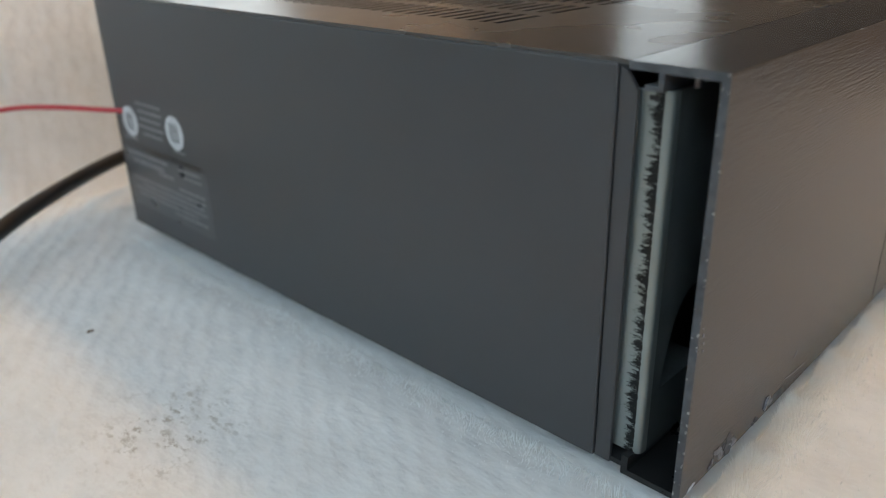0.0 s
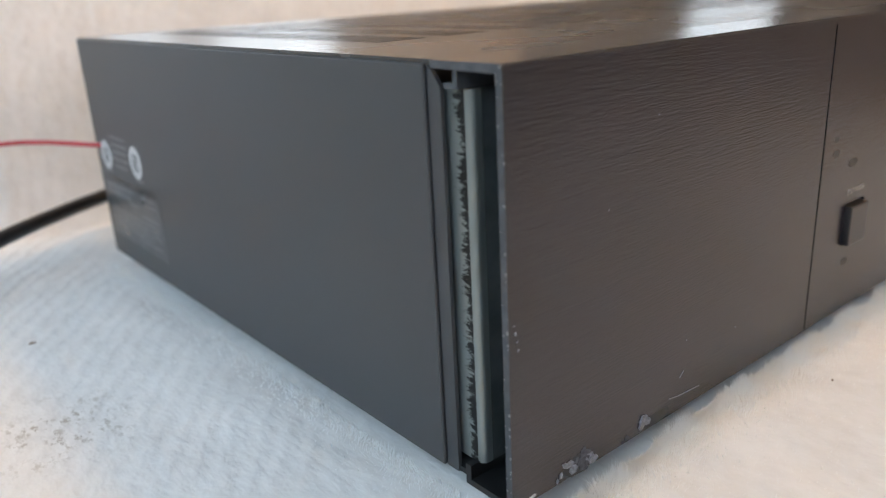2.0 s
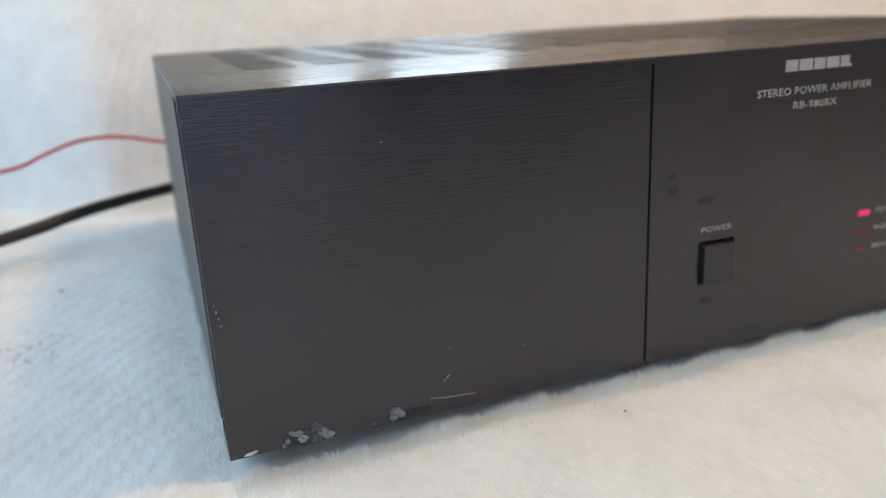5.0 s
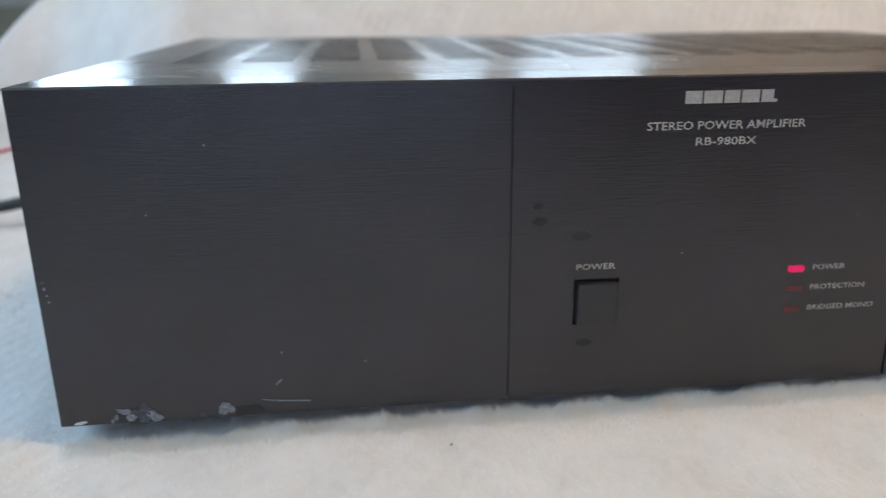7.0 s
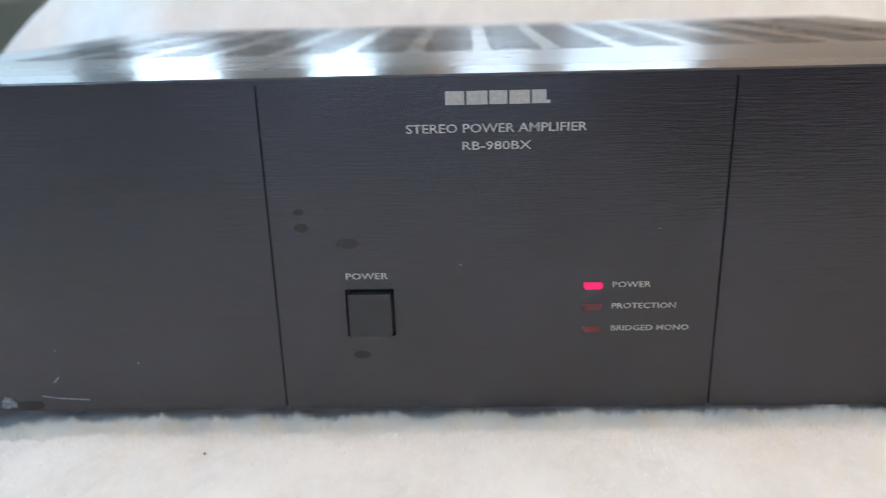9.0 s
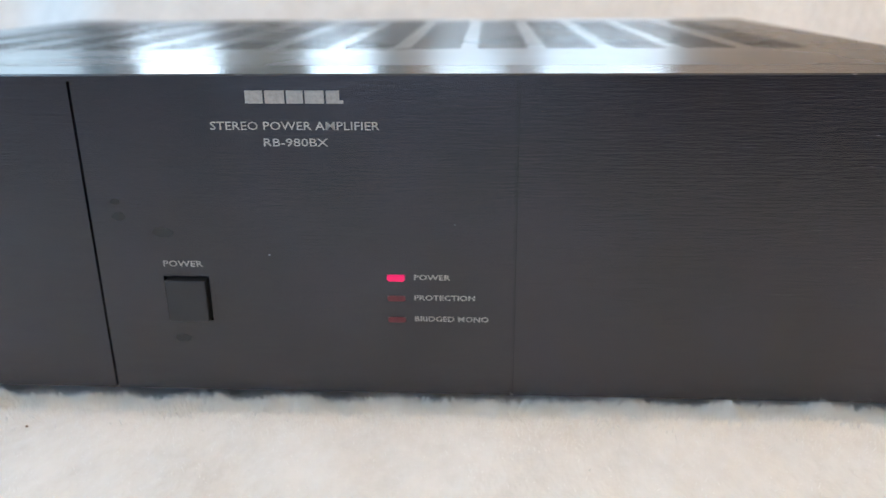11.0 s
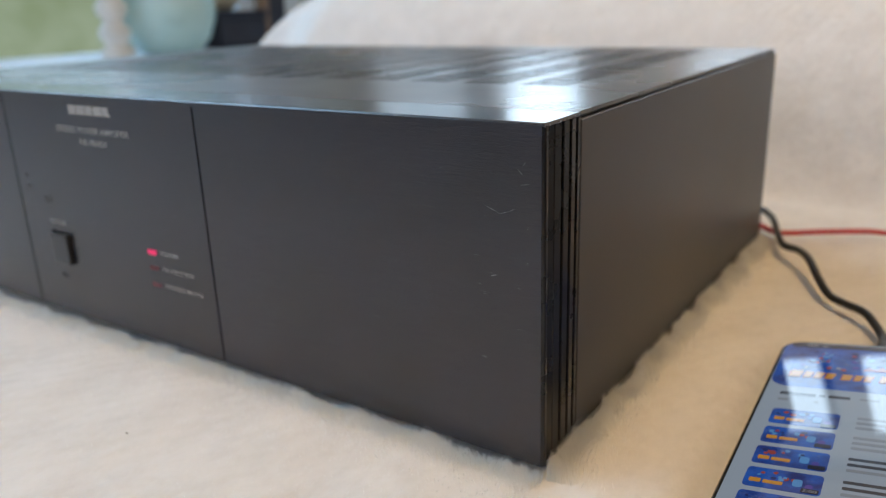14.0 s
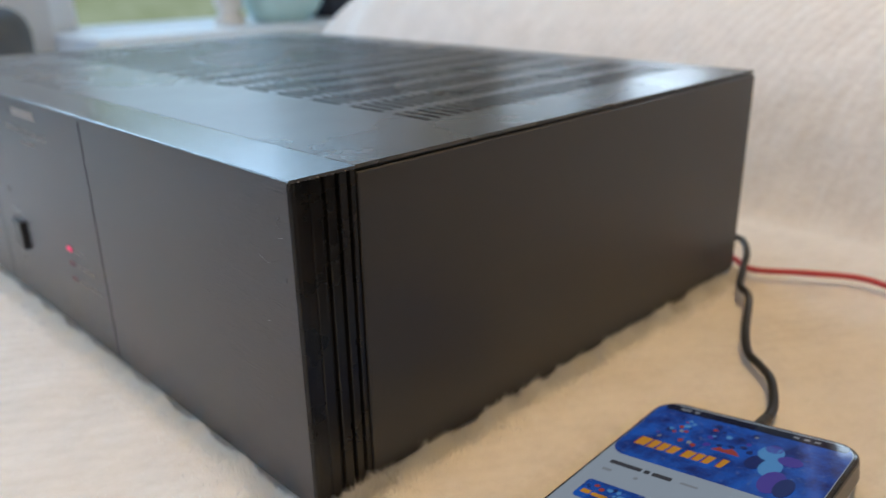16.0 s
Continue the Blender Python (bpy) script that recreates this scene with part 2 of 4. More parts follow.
_pt.inputs[0].default_value = (0.90, 0.90, 0.88, 1)
link(M_PILE, _pd.outputs[0], _pm.inputs[1])
link(M_PILE, _pt.outputs[0], _pm.inputs[2])
link(M_PILE, _pm.outputs[0], M_PILE.node_tree.nodes["Material Output"].inputs[0])

M_GLASS = material("window_glass", (1, 1, 1), 0.0)
socket(M_GLASS, "Transmission Weight").default_value = 1.0
socket(M_GLASS, "IOR").default_value = 1.1

# garden seen through the window: far backdrop of lawn and hedge
M_GARDEN = material("garden_distance", (0, 0, 0), 1.0, 0, 0)
_g1 = noise_node(M_GARDEN, 1.6, 4, (1, 1, 1.5))
_gsep = node(M_GARDEN, "ShaderNodeSeparateXYZ")
link(M_GARDEN, coords(M_GARDEN), _gsep.inputs[0])
_lawn = mix_colour(M_GARDEN, ramp(M_GARDEN, _g1, 0.35, 0.65, 0, 1), (0.30, 0.34, 0.19), (0.40, 0.44, 0.29))
_hedge = mix_colour(M_GARDEN, ramp(M_GARDEN, _g1, 0.4, 0.6, 0, 1), (0.41, 0.48, 0.31), (0.52, 0.59, 0.43))
_far = mix_colour(M_GARDEN, ramp(M_GARDEN, _gsep.outputs[2], 0.3, 0.9, 0, 1), _lawn, _hedge)
link(M_GARDEN, mix_colour(M_GARDEN, ramp(M_GARDEN, _gsep.outputs[2], 1.6, 2.3, 0, 1), _far, (1.9, 2.4, 3.0)), socket(M_GARDEN, "Emission Color"))
socket(M_GARDEN, "Emission Strength").default_value = 1.25


# ---- building blocks ----
def part(name, bm, mat, parent=None, label="", smooth=False):
    me = bpy.data.meshes.new(name)
    bm.normal_update()
    bm.to_mesh(me)
    bm.free()
    for m in mat if isinstance(mat, (list, tuple)) else (mat,):
        me.materials.append(m)
    if smooth:
        for p in me.polygons:
            p.use_smooth = True
    ob = new(name, me)
    ob.parent = parent
    if label:
        ob["label"] = label
    return ob


def box(bm, x0, x1, y0, y1, z0, z1, bevel=0.0, segments=2):
    vs = [bm.verts.new((x, y, z)) for x in (x0, x1) for y in (y0, y1) for z in (z0, z1)]
    faces = [bm.faces.new([vs[i] for i in f]) for f in
             ((0, 1, 3, 2), (4, 6, 7, 5), (0, 4, 5, 1), (2, 3, 7, 6), (0, 2, 6, 4), (1, 5, 7, 3))]
    if bevel:
        edges = list({e for f in faces for e in f.edges})
        bmesh.ops.bevel(bm, geom=edges, offset=bevel, segments=segments, profile=0.5, affect="EDGES")
    return faces


def prism(bm, outline, axis, a, b):
    """An outline of 2D points drawn out along an axis from a to b."""
    def at(p, v):
        return {"x": (v, p[0], p[1]), "y": (p[0], v, p[1]), "z": (p[0], p[1], v)}[axis]
    first = [bm.verts.new(at(p, a)) for p in outline]
    last = [bm.verts.new(at(p, b)) for p in outline]
    faces = [bm.faces.new(first), bm.faces.new(last)]
    n = len(outline)
    for i in range(n):
        faces.append(bm.faces.new((first[i], first[(i + 1) % n], last[(i + 1) % n], last[i])))
    bmesh.ops.recalc_face_normals(bm, faces=faces)
    return faces


def solid(*args, bevel=0.0, segments=2):
    bm = bmesh.new()
    box(bm, *args, bevel=bevel, segments=segments)
    return bm


def lathe(bm, profile, centre, steps=24):
    """A turned body from (radius, height) pairs."""
    rings = []
    for r, z in profile:
        rings.append([bm.verts.new((centre[0] + r * math.cos(2 * math.pi * i / steps), centre[1] + r * math.sin(2 * math.pi * i / steps), centre[2] + z)) for i in range(steps)])
    for low, high in zip(rings, rings[1:]):
        for i in range(steps):
            bm.faces.new((low[i], low[(i + 1) % steps], high[(i + 1) % steps], high[i]))
    bm.faces.new(list(reversed(rings[0])))
    bm.faces.new(rings[-1])


def spline(points, per=10):
    pts = [Vector(p) for p in points]
    pts = [2 * pts[0] - pts[1], *pts, 2 * pts[-1] - pts[-2]]
    out = []
    for a, b, c, d in zip(pts, pts[1:], pts[2:], pts[3:]):
        for i in range(per):
            t = i / per
            out.append(0.5 * (2 * b + (c - a) * t + (2 * a - 5 * b + 4 * c - d) * t * t + (3 * b - a - 3 * c + d) * t ** 3))
    out.append(pts[-2])
    return out


def tube(bm, points, radius, steps=12, squash=1.0):
    rings = []
    for i, p in enumerate(points):
        way = (points[min(i + 1, len(points) - 1)] - points[max(i - 1, 0)]).normalized()
        side = way.cross(Vector((0, 0, 1))).normalized()
        up = side.cross(way)
        rings.append([bm.verts.new(p + radius * (math.cos(a) * side + squash * math.sin(a) * up)) for a in (2 * math.pi * k / steps for k in range(steps))])
    for low, high in zip(rings, rings[1:]):
        for i in range(steps):
            bm.faces.new((low[i], low[(i + 1) % steps], high[(i + 1) % steps], high[i]))
    bm.faces.new(list(reversed(rings[0])))
    bm.faces.new(rings[-1])
    bmesh.ops.recalc_face_normals(bm, faces=bm.faces)


def rounded(w, h, r, steps=6, cx=0.0, cy=0.0):
    out = []
    for sx, sy, a0 in ((1, 1, 0), (-1, 1, 90), (-1, -1, 180), (1, -1, 270)):
        for i in range(steps + 1):
            a = radians(a0 + 90 * i / steps)
            out.append((cx + sx * (w / 2 - r) + r * math.cos(a), cy + sy * (h / 2 - r) + r * math.sin(a)))
    return out


def blob(rng, r, n=9, jag=0.45, sx=1.0, sy=1.0):
    return [(sx * r * k * math.cos(a), sy * r * k * math.sin(a)) for a, k in ((2 * math.pi * i / n, 1 - jag * rng.random()) for i in range(n))]


def lettering(name, text, x0, x1, z0, z1, y, mat, parent):
    """Words on a front plane, fitted to a box."""
    cu = bpy.data.curves.new(name, "FONT")
    cu.body, cu.offset = text, 0.008
    cu.resolution_u = 2
    ob = bpy.data.objects.new(name, cu)
    scene.collection.objects.link(ob)
    bpy.context.view_layer.update()
    me = bpy.data.meshes.new_from_object(ob.evaluated_get(bpy.context.evaluated_depsgraph_get()))
    bpy.data.objects.remove(ob)
    bpy.data.curves.remove(cu)
    xs, ys = [v.co.x for v in me.vertices], [v.co.y for v in me.vertices]
    for v in me.vertices:
        u, w = (v.co.x - min(xs)) / (max(xs) - min(xs)), (v.co.y - min(ys)) / (max(ys) - min(ys))
        v.co = (x0 + u * (x1 - x0), y, z0 + w * (z1 - z0))
    me.materials.clear()
    me.materials.append(mat)
    out = new(name, me)
    out.parent = parent
    return out


# ---- room ----
def wall(name, x0, x1, y0, y1, openings, along, mat=M_WALL):
    """A wall with openings (a0, a1, z0, z1) cut through it."""
    bm = bmesh.new()
    lo, hi = (x0, x1) if along == "x" else (y0, y1)
    cuts = sorted({lo, hi, *(v for o in openings for v in o[:2])})
    for a, b in zip(cuts, cuts[1:]):
        holes = sorted((o[2], o[3]) for o in openings if o[0] <= a and b <= o[1])
        z = FLOOR_Z
        for z0, z1 in [*holes, (CEIL_Z, CEIL_Z)]:
            if z0 - z > 1e-6:
                if along == "x":
                    box(bm, a, b, y0, y1, z, z0)
                else:
                    box(bm, x0, x1, a, b, z, z0)
            z = z1
    return tagged(part(name, bm, mat), {M_WALL: "tan painted room wall", M_PALE: "pale blue painted window wall", M_SLATEWALL: "unseen room wall in slate blue that tints reflections on the front panel", M_GREYGREEN: "grey-green painted room wall"}.get(mat, "unseen room wall in dark brown that dims reflections on the amplifier"), "wall", kind="structure")


LEFT_WIN = (0.393, 1.205, -0.008, 1.62)
LEFT_WIN_2 = (-1.20, 0.30, 0.42, 1.54)
BACK_WINS = [(-1.44, -0.50, 0.13, 0.81), (-0.30, -0.06, 0.13, 0.81)]
NEAR_WINS = [(0.17, 0.57, 0.20, 0.54), (1.48, 1.94, 0.20, 0.54)]
T = 0.15
tagged(part("floor", solid(ALCOVE_X - T, RIGHT_X + T, FRONT_Y - T, BACK_Y + T, FLOOR_Z - 0.1, FLOOR_Z), M_FLOOR), "brown wooden floor of the room", "floor", kind="structure")
tagged(part("ceiling", solid(ALCOVE_X - T, RIGHT_X + T, FRONT_Y - T, BACK_Y + T, CEIL_Z, CEIL_Z + 0.1), M_CEIL), "white painted ceiling", "ceiling", kind="structure")
wall("wall_west", LEFT_X - T, LEFT_X, FRONT_Y, 1.27, [LEFT_WIN, LEFT_WIN_2], "y", M_PALE)
wall("wall_west_2", LEFT_X - T, LEFT_X, 1.27, 1.42, [], "y", M_GREYGREEN)
wall("wall_alcove", ALCOVE_X, LEFT_X - T, 1.38, 1.42, [], "x", M_GREYGREEN)
wall("wall_alcove_2", ALCOVE_X - T, ALCOVE_X, 1.38, BACK_Y + T, [], "y", M_GREYGREEN)
wall("wall_north", ALCOVE_X, TURN_X, BACK_Y, BACK_Y + T, BACK_WINS, "x", M_GREYGREEN)
wall("wall_return", TURN_X, TURN_X + 0.04, NEAR_Y + T, BACK_Y + T, [], "y")
wall("wall_north_2", TURN_X, 0.95, NEAR_Y, NEAR_Y + T, NEAR_WINS[:1], "x")
# unseen dark stretches, added for what the amplifier's right side reflects
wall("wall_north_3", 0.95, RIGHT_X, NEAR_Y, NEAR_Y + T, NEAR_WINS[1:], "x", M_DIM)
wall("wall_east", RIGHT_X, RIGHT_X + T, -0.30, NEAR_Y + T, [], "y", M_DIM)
# unseen tan stretch, added to brighten the front panel's grazing reflections
wall("wall_east_2", RIGHT_X, RIGHT_X + T, FRONT_Y, -0.30, [], "y")
wall("wall_south", LEFT_X - T, RIGHT_X + T, FRONT_Y - T, FRONT_Y, [(-0.85, 0.70, 0.30, 1.10)], "x", M_SLATEWALL)


def window(name, along, a0, a1, z0, z1, at, mullions, label):
    """A painted window with frame bars, panes and a sill, in a wall that runs along x or y."""
    top = tagged(new(name), label, "window", kind="structure")

    def bar(kind, a, b, c, d, d0, d1, mat=M_FRAME, bevel=0.004):
        args = (a, b, at + d0, at + d1, c, d) if along == "x" else (at + d0, at + d1, a, b, c, d)
        return part(kind, solid(*args, bevel=bevel), mat, top)

    f = 0.07
    bar("window_frame", a0, a1, z0, z0 + f, -0.05, 0.05)
    bar("window_frame", a0, a1, z1 - f, z1, -0.05, 0.05)
    stops = [a0, *mullions, a1]
    for i, s in enumerate(stops):
        w = f if i in (0, len(stops) - 1) else 0.05
        lo = s if i == 0 else s - w if i == len(stops) - 1 else s - w / 2
        bar("window_frame", lo, lo + w, z0 + f, z1 - f, -0.045, 0.045)
    for lo, hi in zip(stops, stops[1:]):
        pane = bar("pane", lo + 0.02, hi - 0.02, z0 + f - 0.02, z1 - f + 0.02, -0.003, 0.003, M_GLASS, 0)
        pane.visible_shadow = False
    return top


window("window_1", "y", *LEFT_WIN, LEFT_X - 0.11, [], "white painted window looking onto a green garden")
window("window_2", "y", *LEFT_WIN_2, LEFT_X - 0.10, [-0.40], "bright window with a white painted frame")
for i, (win, at, mullions) in enumerate(((BACK_WINS[0], BACK_Y, [-0.90]), (BACK_WINS[1], BACK_Y, []), (NEAR_WINS[0], NEAR_Y, [0.33]), (NEAR_WINS[1], NEAR_Y, []))):
    window(f"window_{i + 3}", "x", *win, at + 0.10, mullions, "bright window with a white painted frame")
window("window_7", "x", -0.85, 0.70, 0.30, 1.10, FRONT_Y - 0.10, [-0.075], "bright window with a white painted frame")
tagged(part("window_ledge", solid(LEFT_X - 0.055, LEFT_X + 0.18, 0.397, 1.201, 0.015, 0.060, bevel=0.006), M_FRAME), "pale blue-white painted window ledge", "ledge", kind="structure")
tagged(part("backdrop", solid(-7.05, -7.0, -4, 9, -1.5, 6), M_GARDEN), "blurred green garden beyond the window", "backdrop", kind="structure")

# things on the ledge
SILL = 0.060
vase = tagged(new("vase"), "pale teal glazed round vase on the window ledge", "vase")
bm = bmesh.new()
lathe(bm, [(0.050, 0), (0.062, 0.006), (0.080, 0.030), (0.092, 0.065), (0.094, 0.10), (0.088, 0.15), (0.070, 0.20), (0.048, 0.235), (0.042, 0.26), (0.050, 0.275)], (-0.825, 0.838, SILL), 32)
part("vessel", bm, M_TEAL, vase, smooth=True)
bm = bmesh.new()
lathe(bm, [(0.050, 0.275), (0.055, 0.278), (0.055, 0.284), (0.050, 0.287)], (-0.825, 0.838, SILL), 32)
part("rim", bm, M_TEAL, vase, smooth=True)
bm = bmesh.new()
lathe(bm, [(0.030, 0), (0.031, 0.014), (0.020, 0.022), (0.021, 0.027), (0.029, 0.038), (0.029, 0.052), (0.019, 0.062), (0.018, 0.068), (0.028, 0.080), (0.029, 0.095), (0.019, 0.106), (0.027, 0.122), (0.026, 0.140), (0.015, 0.155), (0.012, 0.24)], (-0.815, 0.708, SILL), 24)
tagged(part("candlestick", bm, M_WHITE, smooth=True), "cream turned wooden candlestick on the window ledge", "candlestick")
box_ob = tagged(new("storage_box"), "dark navy fabric storage box on the window ledge", "box")
part("body", solid(-0.900, -0.790, 0.935, 1.072, SILL, 0.120, bevel=0.006), M_NAVY, box_ob)
part("lid", solid(-0.902, -0.788, 0.933, 1.074, 0.120, 0.136, bevel=0.004), M_NAVY, box_ob)
brown = tagged(new("picture_frame"), "dark brown wooden picture frame leaning on the window ledge", "frame")
part("moulding", solid(-0.840, -0.815, 1.084, 1.106, SILL, 0.26, bevel=0.004), M_FLOOR, brown)
part("panel", solid(-0.835, -0.820, 1.106, 1.160, SILL, 0.25), M_NAVY, brown)
bowl = tagged(new("bowl"), "beige bowl standing on the storage box", "bowl")
bm = bmesh.new()
lathe(bm, [(0.018, 0), (0.030, 0.006), (0.040, 0.020), (0.043, 0.034)], (-0.845, 0.992, 0.136), 24)
part("vessel", bm, M_BEIGE, bowl, smooth=True)
cushion = bmesh.new()
box(cushion, -0.665, -0.565, -0.10, 0.268, -0.003, 0.122, bevel=0.035, segments=5)
tagged(part("cushion", cushion, M_SLATE, smooth=True), "slate grey cushion standing on the edge of the bed", "cushion")

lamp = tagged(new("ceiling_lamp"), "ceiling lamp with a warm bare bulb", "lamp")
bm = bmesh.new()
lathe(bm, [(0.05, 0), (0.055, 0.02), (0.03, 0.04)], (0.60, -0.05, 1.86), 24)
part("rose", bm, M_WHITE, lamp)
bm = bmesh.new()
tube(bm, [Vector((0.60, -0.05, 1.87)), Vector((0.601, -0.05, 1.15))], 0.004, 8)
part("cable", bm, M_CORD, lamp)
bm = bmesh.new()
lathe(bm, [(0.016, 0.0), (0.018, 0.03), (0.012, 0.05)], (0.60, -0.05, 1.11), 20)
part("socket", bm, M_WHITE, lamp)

# ---- bed and blanket ----
bed = tagged(new("bed"), "low bed with a grey upholstered base under the blanket", "bed")
part("base", solid(-0.62, 0.56, -0.40, 0.88, -0.42, -0.2, bevel=0.02), M_SOFA, bed)
part("mattress", solid(-0.64, 0.585, -0.425, 0.90, -0.2, -0.03, bevel=0.012, segments=4), M_WHITE, bed)
for cx in (-0.55, 0.49):
    for cy in (-0.34, 0.8):
        part("foot", solid(cx - 0.03, cx + 0.03, cy - 0.03, cy + 0.03, FLOOR_Z, -0.415), M_FLOOR, bed)


def smooth_step(a, b, v):
    t = np.clip((v - a) / (b - a), 0, 1)
    return t * t * (3 - 2 * t)


def blanket_height(x, y):
    # the heap draws back at its left end, where it ends in a steep fold
    s = np.maximum(y - 0.365 - 0.02 * np.sin(3 * x) - 0.105 * smooth_step(-0.03, -0.17, x), 0)
    rise = (0.170 * (1 - np.exp(-s / 0.045)) + 0.035 * s) * smooth_step(0, 0.03, s)
    slope = np.maximum(0.104 + 1.35 * (x + 0.207), 0.0)
    h = -0.005 * np.log(np.exp(-rise / 0.005) + np.exp(-slope / 0.005) + 1e-30)
    h = np.maximum(h, 0) * smooth_step(0.0, 0.02, s)
    h = h + 0.004 * smooth_step(0.2, 0.5, np.abs(x - 0.22)) * np.sin(9 * x + 5 * y)
    h = h - 0.0024 + 0.0004 * np.sin(70 * x + 40 * y + 2 * np.sin(21 * y)) * np.sin(33 * x - 15 * y + 1.0)
    h = h + 0.0010 * np.sin(17 * x + 1.3) * np.sin(13 * y + 0.4)
    h = h - 0.0012 * smooth_step(0.30, 0.15, x) * smooth_step(0.06, 0.0, np.abs(y)) - 0.0004
    h = h - 0.0020 * smooth_step(-0.012, -0.003, y) * smooth_step(0.02, 0.0, y) * smooth_step(0.0, 0.03, x) * smooth_step(0.46, 0.44, x)
    h = h - 0.0034 * smooth_step(0.10, 0.02, x) * smooth_step(-0.02, 0.0, x) * smooth_step(0.05, 0.005, np.abs(y))
    # sunk along the left side and under the phone
    h = h - 0.0050 * np.exp(-((x - 0.004) / 0.020) ** 2) * smooth_step(0.02, 0.06, y) * smooth_step(0.32, 0.29, y)
    h = h - (0.0078 - 0.0095 * smooth_step(0.495, 0.560, x)) * smooth_step(0.475, 0.490, x) * smooth_step(0.590, 0.565, x) * smooth_step(-0.030, -0.008, y) * smooth_step(0.152, 0.135, y)
    # pressed down under the amplifier
    return h - 0.003 * smooth_step(0.0, 0.02, x) * smooth_step(0.44, 0.42, x) * smooth_step(0.01, 0.03, y) * smooth_step(0.31, 0.29, y)


def sheet():
    xs = np.concatenate([np.linspace(-0.80, -0.25, 40)[:-1], np.linspace(-0.25, 0.80, 263), np.linspace(0.80, 1.40, 40)[1:]])
    ys = np.concatenate([np.linspace(-0.54, -0.25, 40)[:-1], np.linspace(-0.25, 0.60, 213), np.linspace(0.60, 0.922, 30)[1:]])
    gx, gy = np.meshgrid(xs, ys)
    gz = blanket_height(gx, gy)
    # hangs down past the bed's edges
    over = np.maximum.reduce([-0.68 - gx, gx - 0.605 - 0.70 * smooth_step(0.35, 0.46, gy), -0.445 - gy, gy - 0.912, np.zeros_like(gx)])
    gz = gz - 2.6 * over
    n, m = gx.shape
    verts = np.stack([gx, gy, gz], -1).reshape(-1, 3)
    i = np.arange(n * m).reshape(n, m)
    faces = np.stack([i[:-1, :-1], i[:-1, 1:], i[1:, 1:], i[1:, :-1]], -1).reshape(-1, 4)
    me = bpy.data.meshes.new("blanket")
    me.from_pydata(verts.tolist(), [], faces.tolist())
    me.materials.append(M_BLANKET)
    for p in me.polygons:
        p.use_smooth = True
    return tagged(new("blanket", me), "cream plush blanket spread over the bed and heaped behind", "blanket")


blanket = sheet()


def pile(bands, seed):
    """Short fibres of the blanket's pile, each a thin leaning sliver, thickest along the amplifier's edges and thinning away from them."""
    rng = np.random.default_rng(seed)
    verts, faces = [], []
    for (x0, y0), (x1, y1), (ox, oy), reach, n, tall, thick in bands:
        u, away = rng.uniform(0, 1, n), np.minimum(rng.exponential(reach, n), 6 * reach)
        x, y = x0 + u * (x1 - x0) + ox * away, y0 + u * (y1 - y0) + oy * away
        z = blanket_height(x, y) - 0.0006
        # locks of fibres lean together
        lean_x = 0.8 * np.sin(390 * x + 160 * y) + 0.5 * np.sin(197 * x - 240 * y) + rng.normal(0, 0.22, n)
        lean_y = 0.7 * np.sin(360 * y - 170 * x + 1) + 0.5 * np.sin(213 * x + 190 * y) + rng.normal(0, 0.22, n)
        cell = 0.0011
        ci, cj = np.floor(x / cell + 0.4 * np.sin(900 * y)), np.floor(y / cell)
        chance = np.abs(np.sin(ci * 12.9898 + cj * 78.233) * 43758.5453) % 1.0
        lock = 0.7 + 0.5 * chance
        h = tall * lock * rng.uniform(0.6, 1.1, n) / (1 + 0.25 * away / reach)
        pull_x, pull_y = (ci + 0.5) * cell - x, (cj + 0.5) * cell - y
        wide, turn = thick * rng.uniform(0.00006, 0.00014, n), rng.uniform(0, math.pi, n)
        base = np.stack([x, y, z], -1)
        off = np.stack([np.cos(turn) * wide, np.sin(turn) * wide, np.zeros(n)], -1)
        mid = base + np.stack([0.2 * h * lean_x, 0.2 * h * lean_y, 0.6 * h], -1)
        tip = base + np.stack([0.42 * h * lean_x + 0.35 * pull_x, 0.42 * h * lean_y + 0.35 * pull_y, h], -1)
        start = len(verts)
        verts += np.stack([base - off, base + off, mid + 0.7 * off, mid - 0.7 * off, tip], 1).reshape(-1, 3).tolist()
        k = start + 5 * np.arange(n)
        faces += np.stack([k, k + 1, k + 2, k + 3], -1).tolist() + np.stack([k + 3, k + 2, k + 4], -1).tolist()
    me = bpy.data.meshes.new("fur")
    me.from_pydata(verts, [], faces)
    me.materials.append(M_PILE)
    ob = new("fur", me)
    ob.parent = blanket
    return tagged(ob, kind="stuff")


pile([((0.0, -0.0006), (0.10, -0.0006), (0, -1), 0.0045, 10000, 0.0050, 0.65), ((0.10, -0.0006), (0.44, -0.0006), (0, -1), 0.0045, 34000, 0.0060, 0.65), ((0.4406, 0.0), (0.4406, 0.29), (1, 0), 0.0035, 34000, 0.0074, 0.65),
      ((-0.0008, 0.0), (-0.0008, 0.30), (-1, 0), 0.0045, 6000, 0.0030, 1), ((-0.1, -0.01), (0.6, -0.01), (0, -1), 0.03, 5000, 0.0022, 1),
      ((0.03, -0.0010), (0.44, -0.0010), (0, -1), 0.0016, 10000, 0.0054, 0.75), ((0.4412, 0.0), (0.4412, 0.29), (1, 0), 0.0020, 6000, 0.0080, 0.9)], 5)

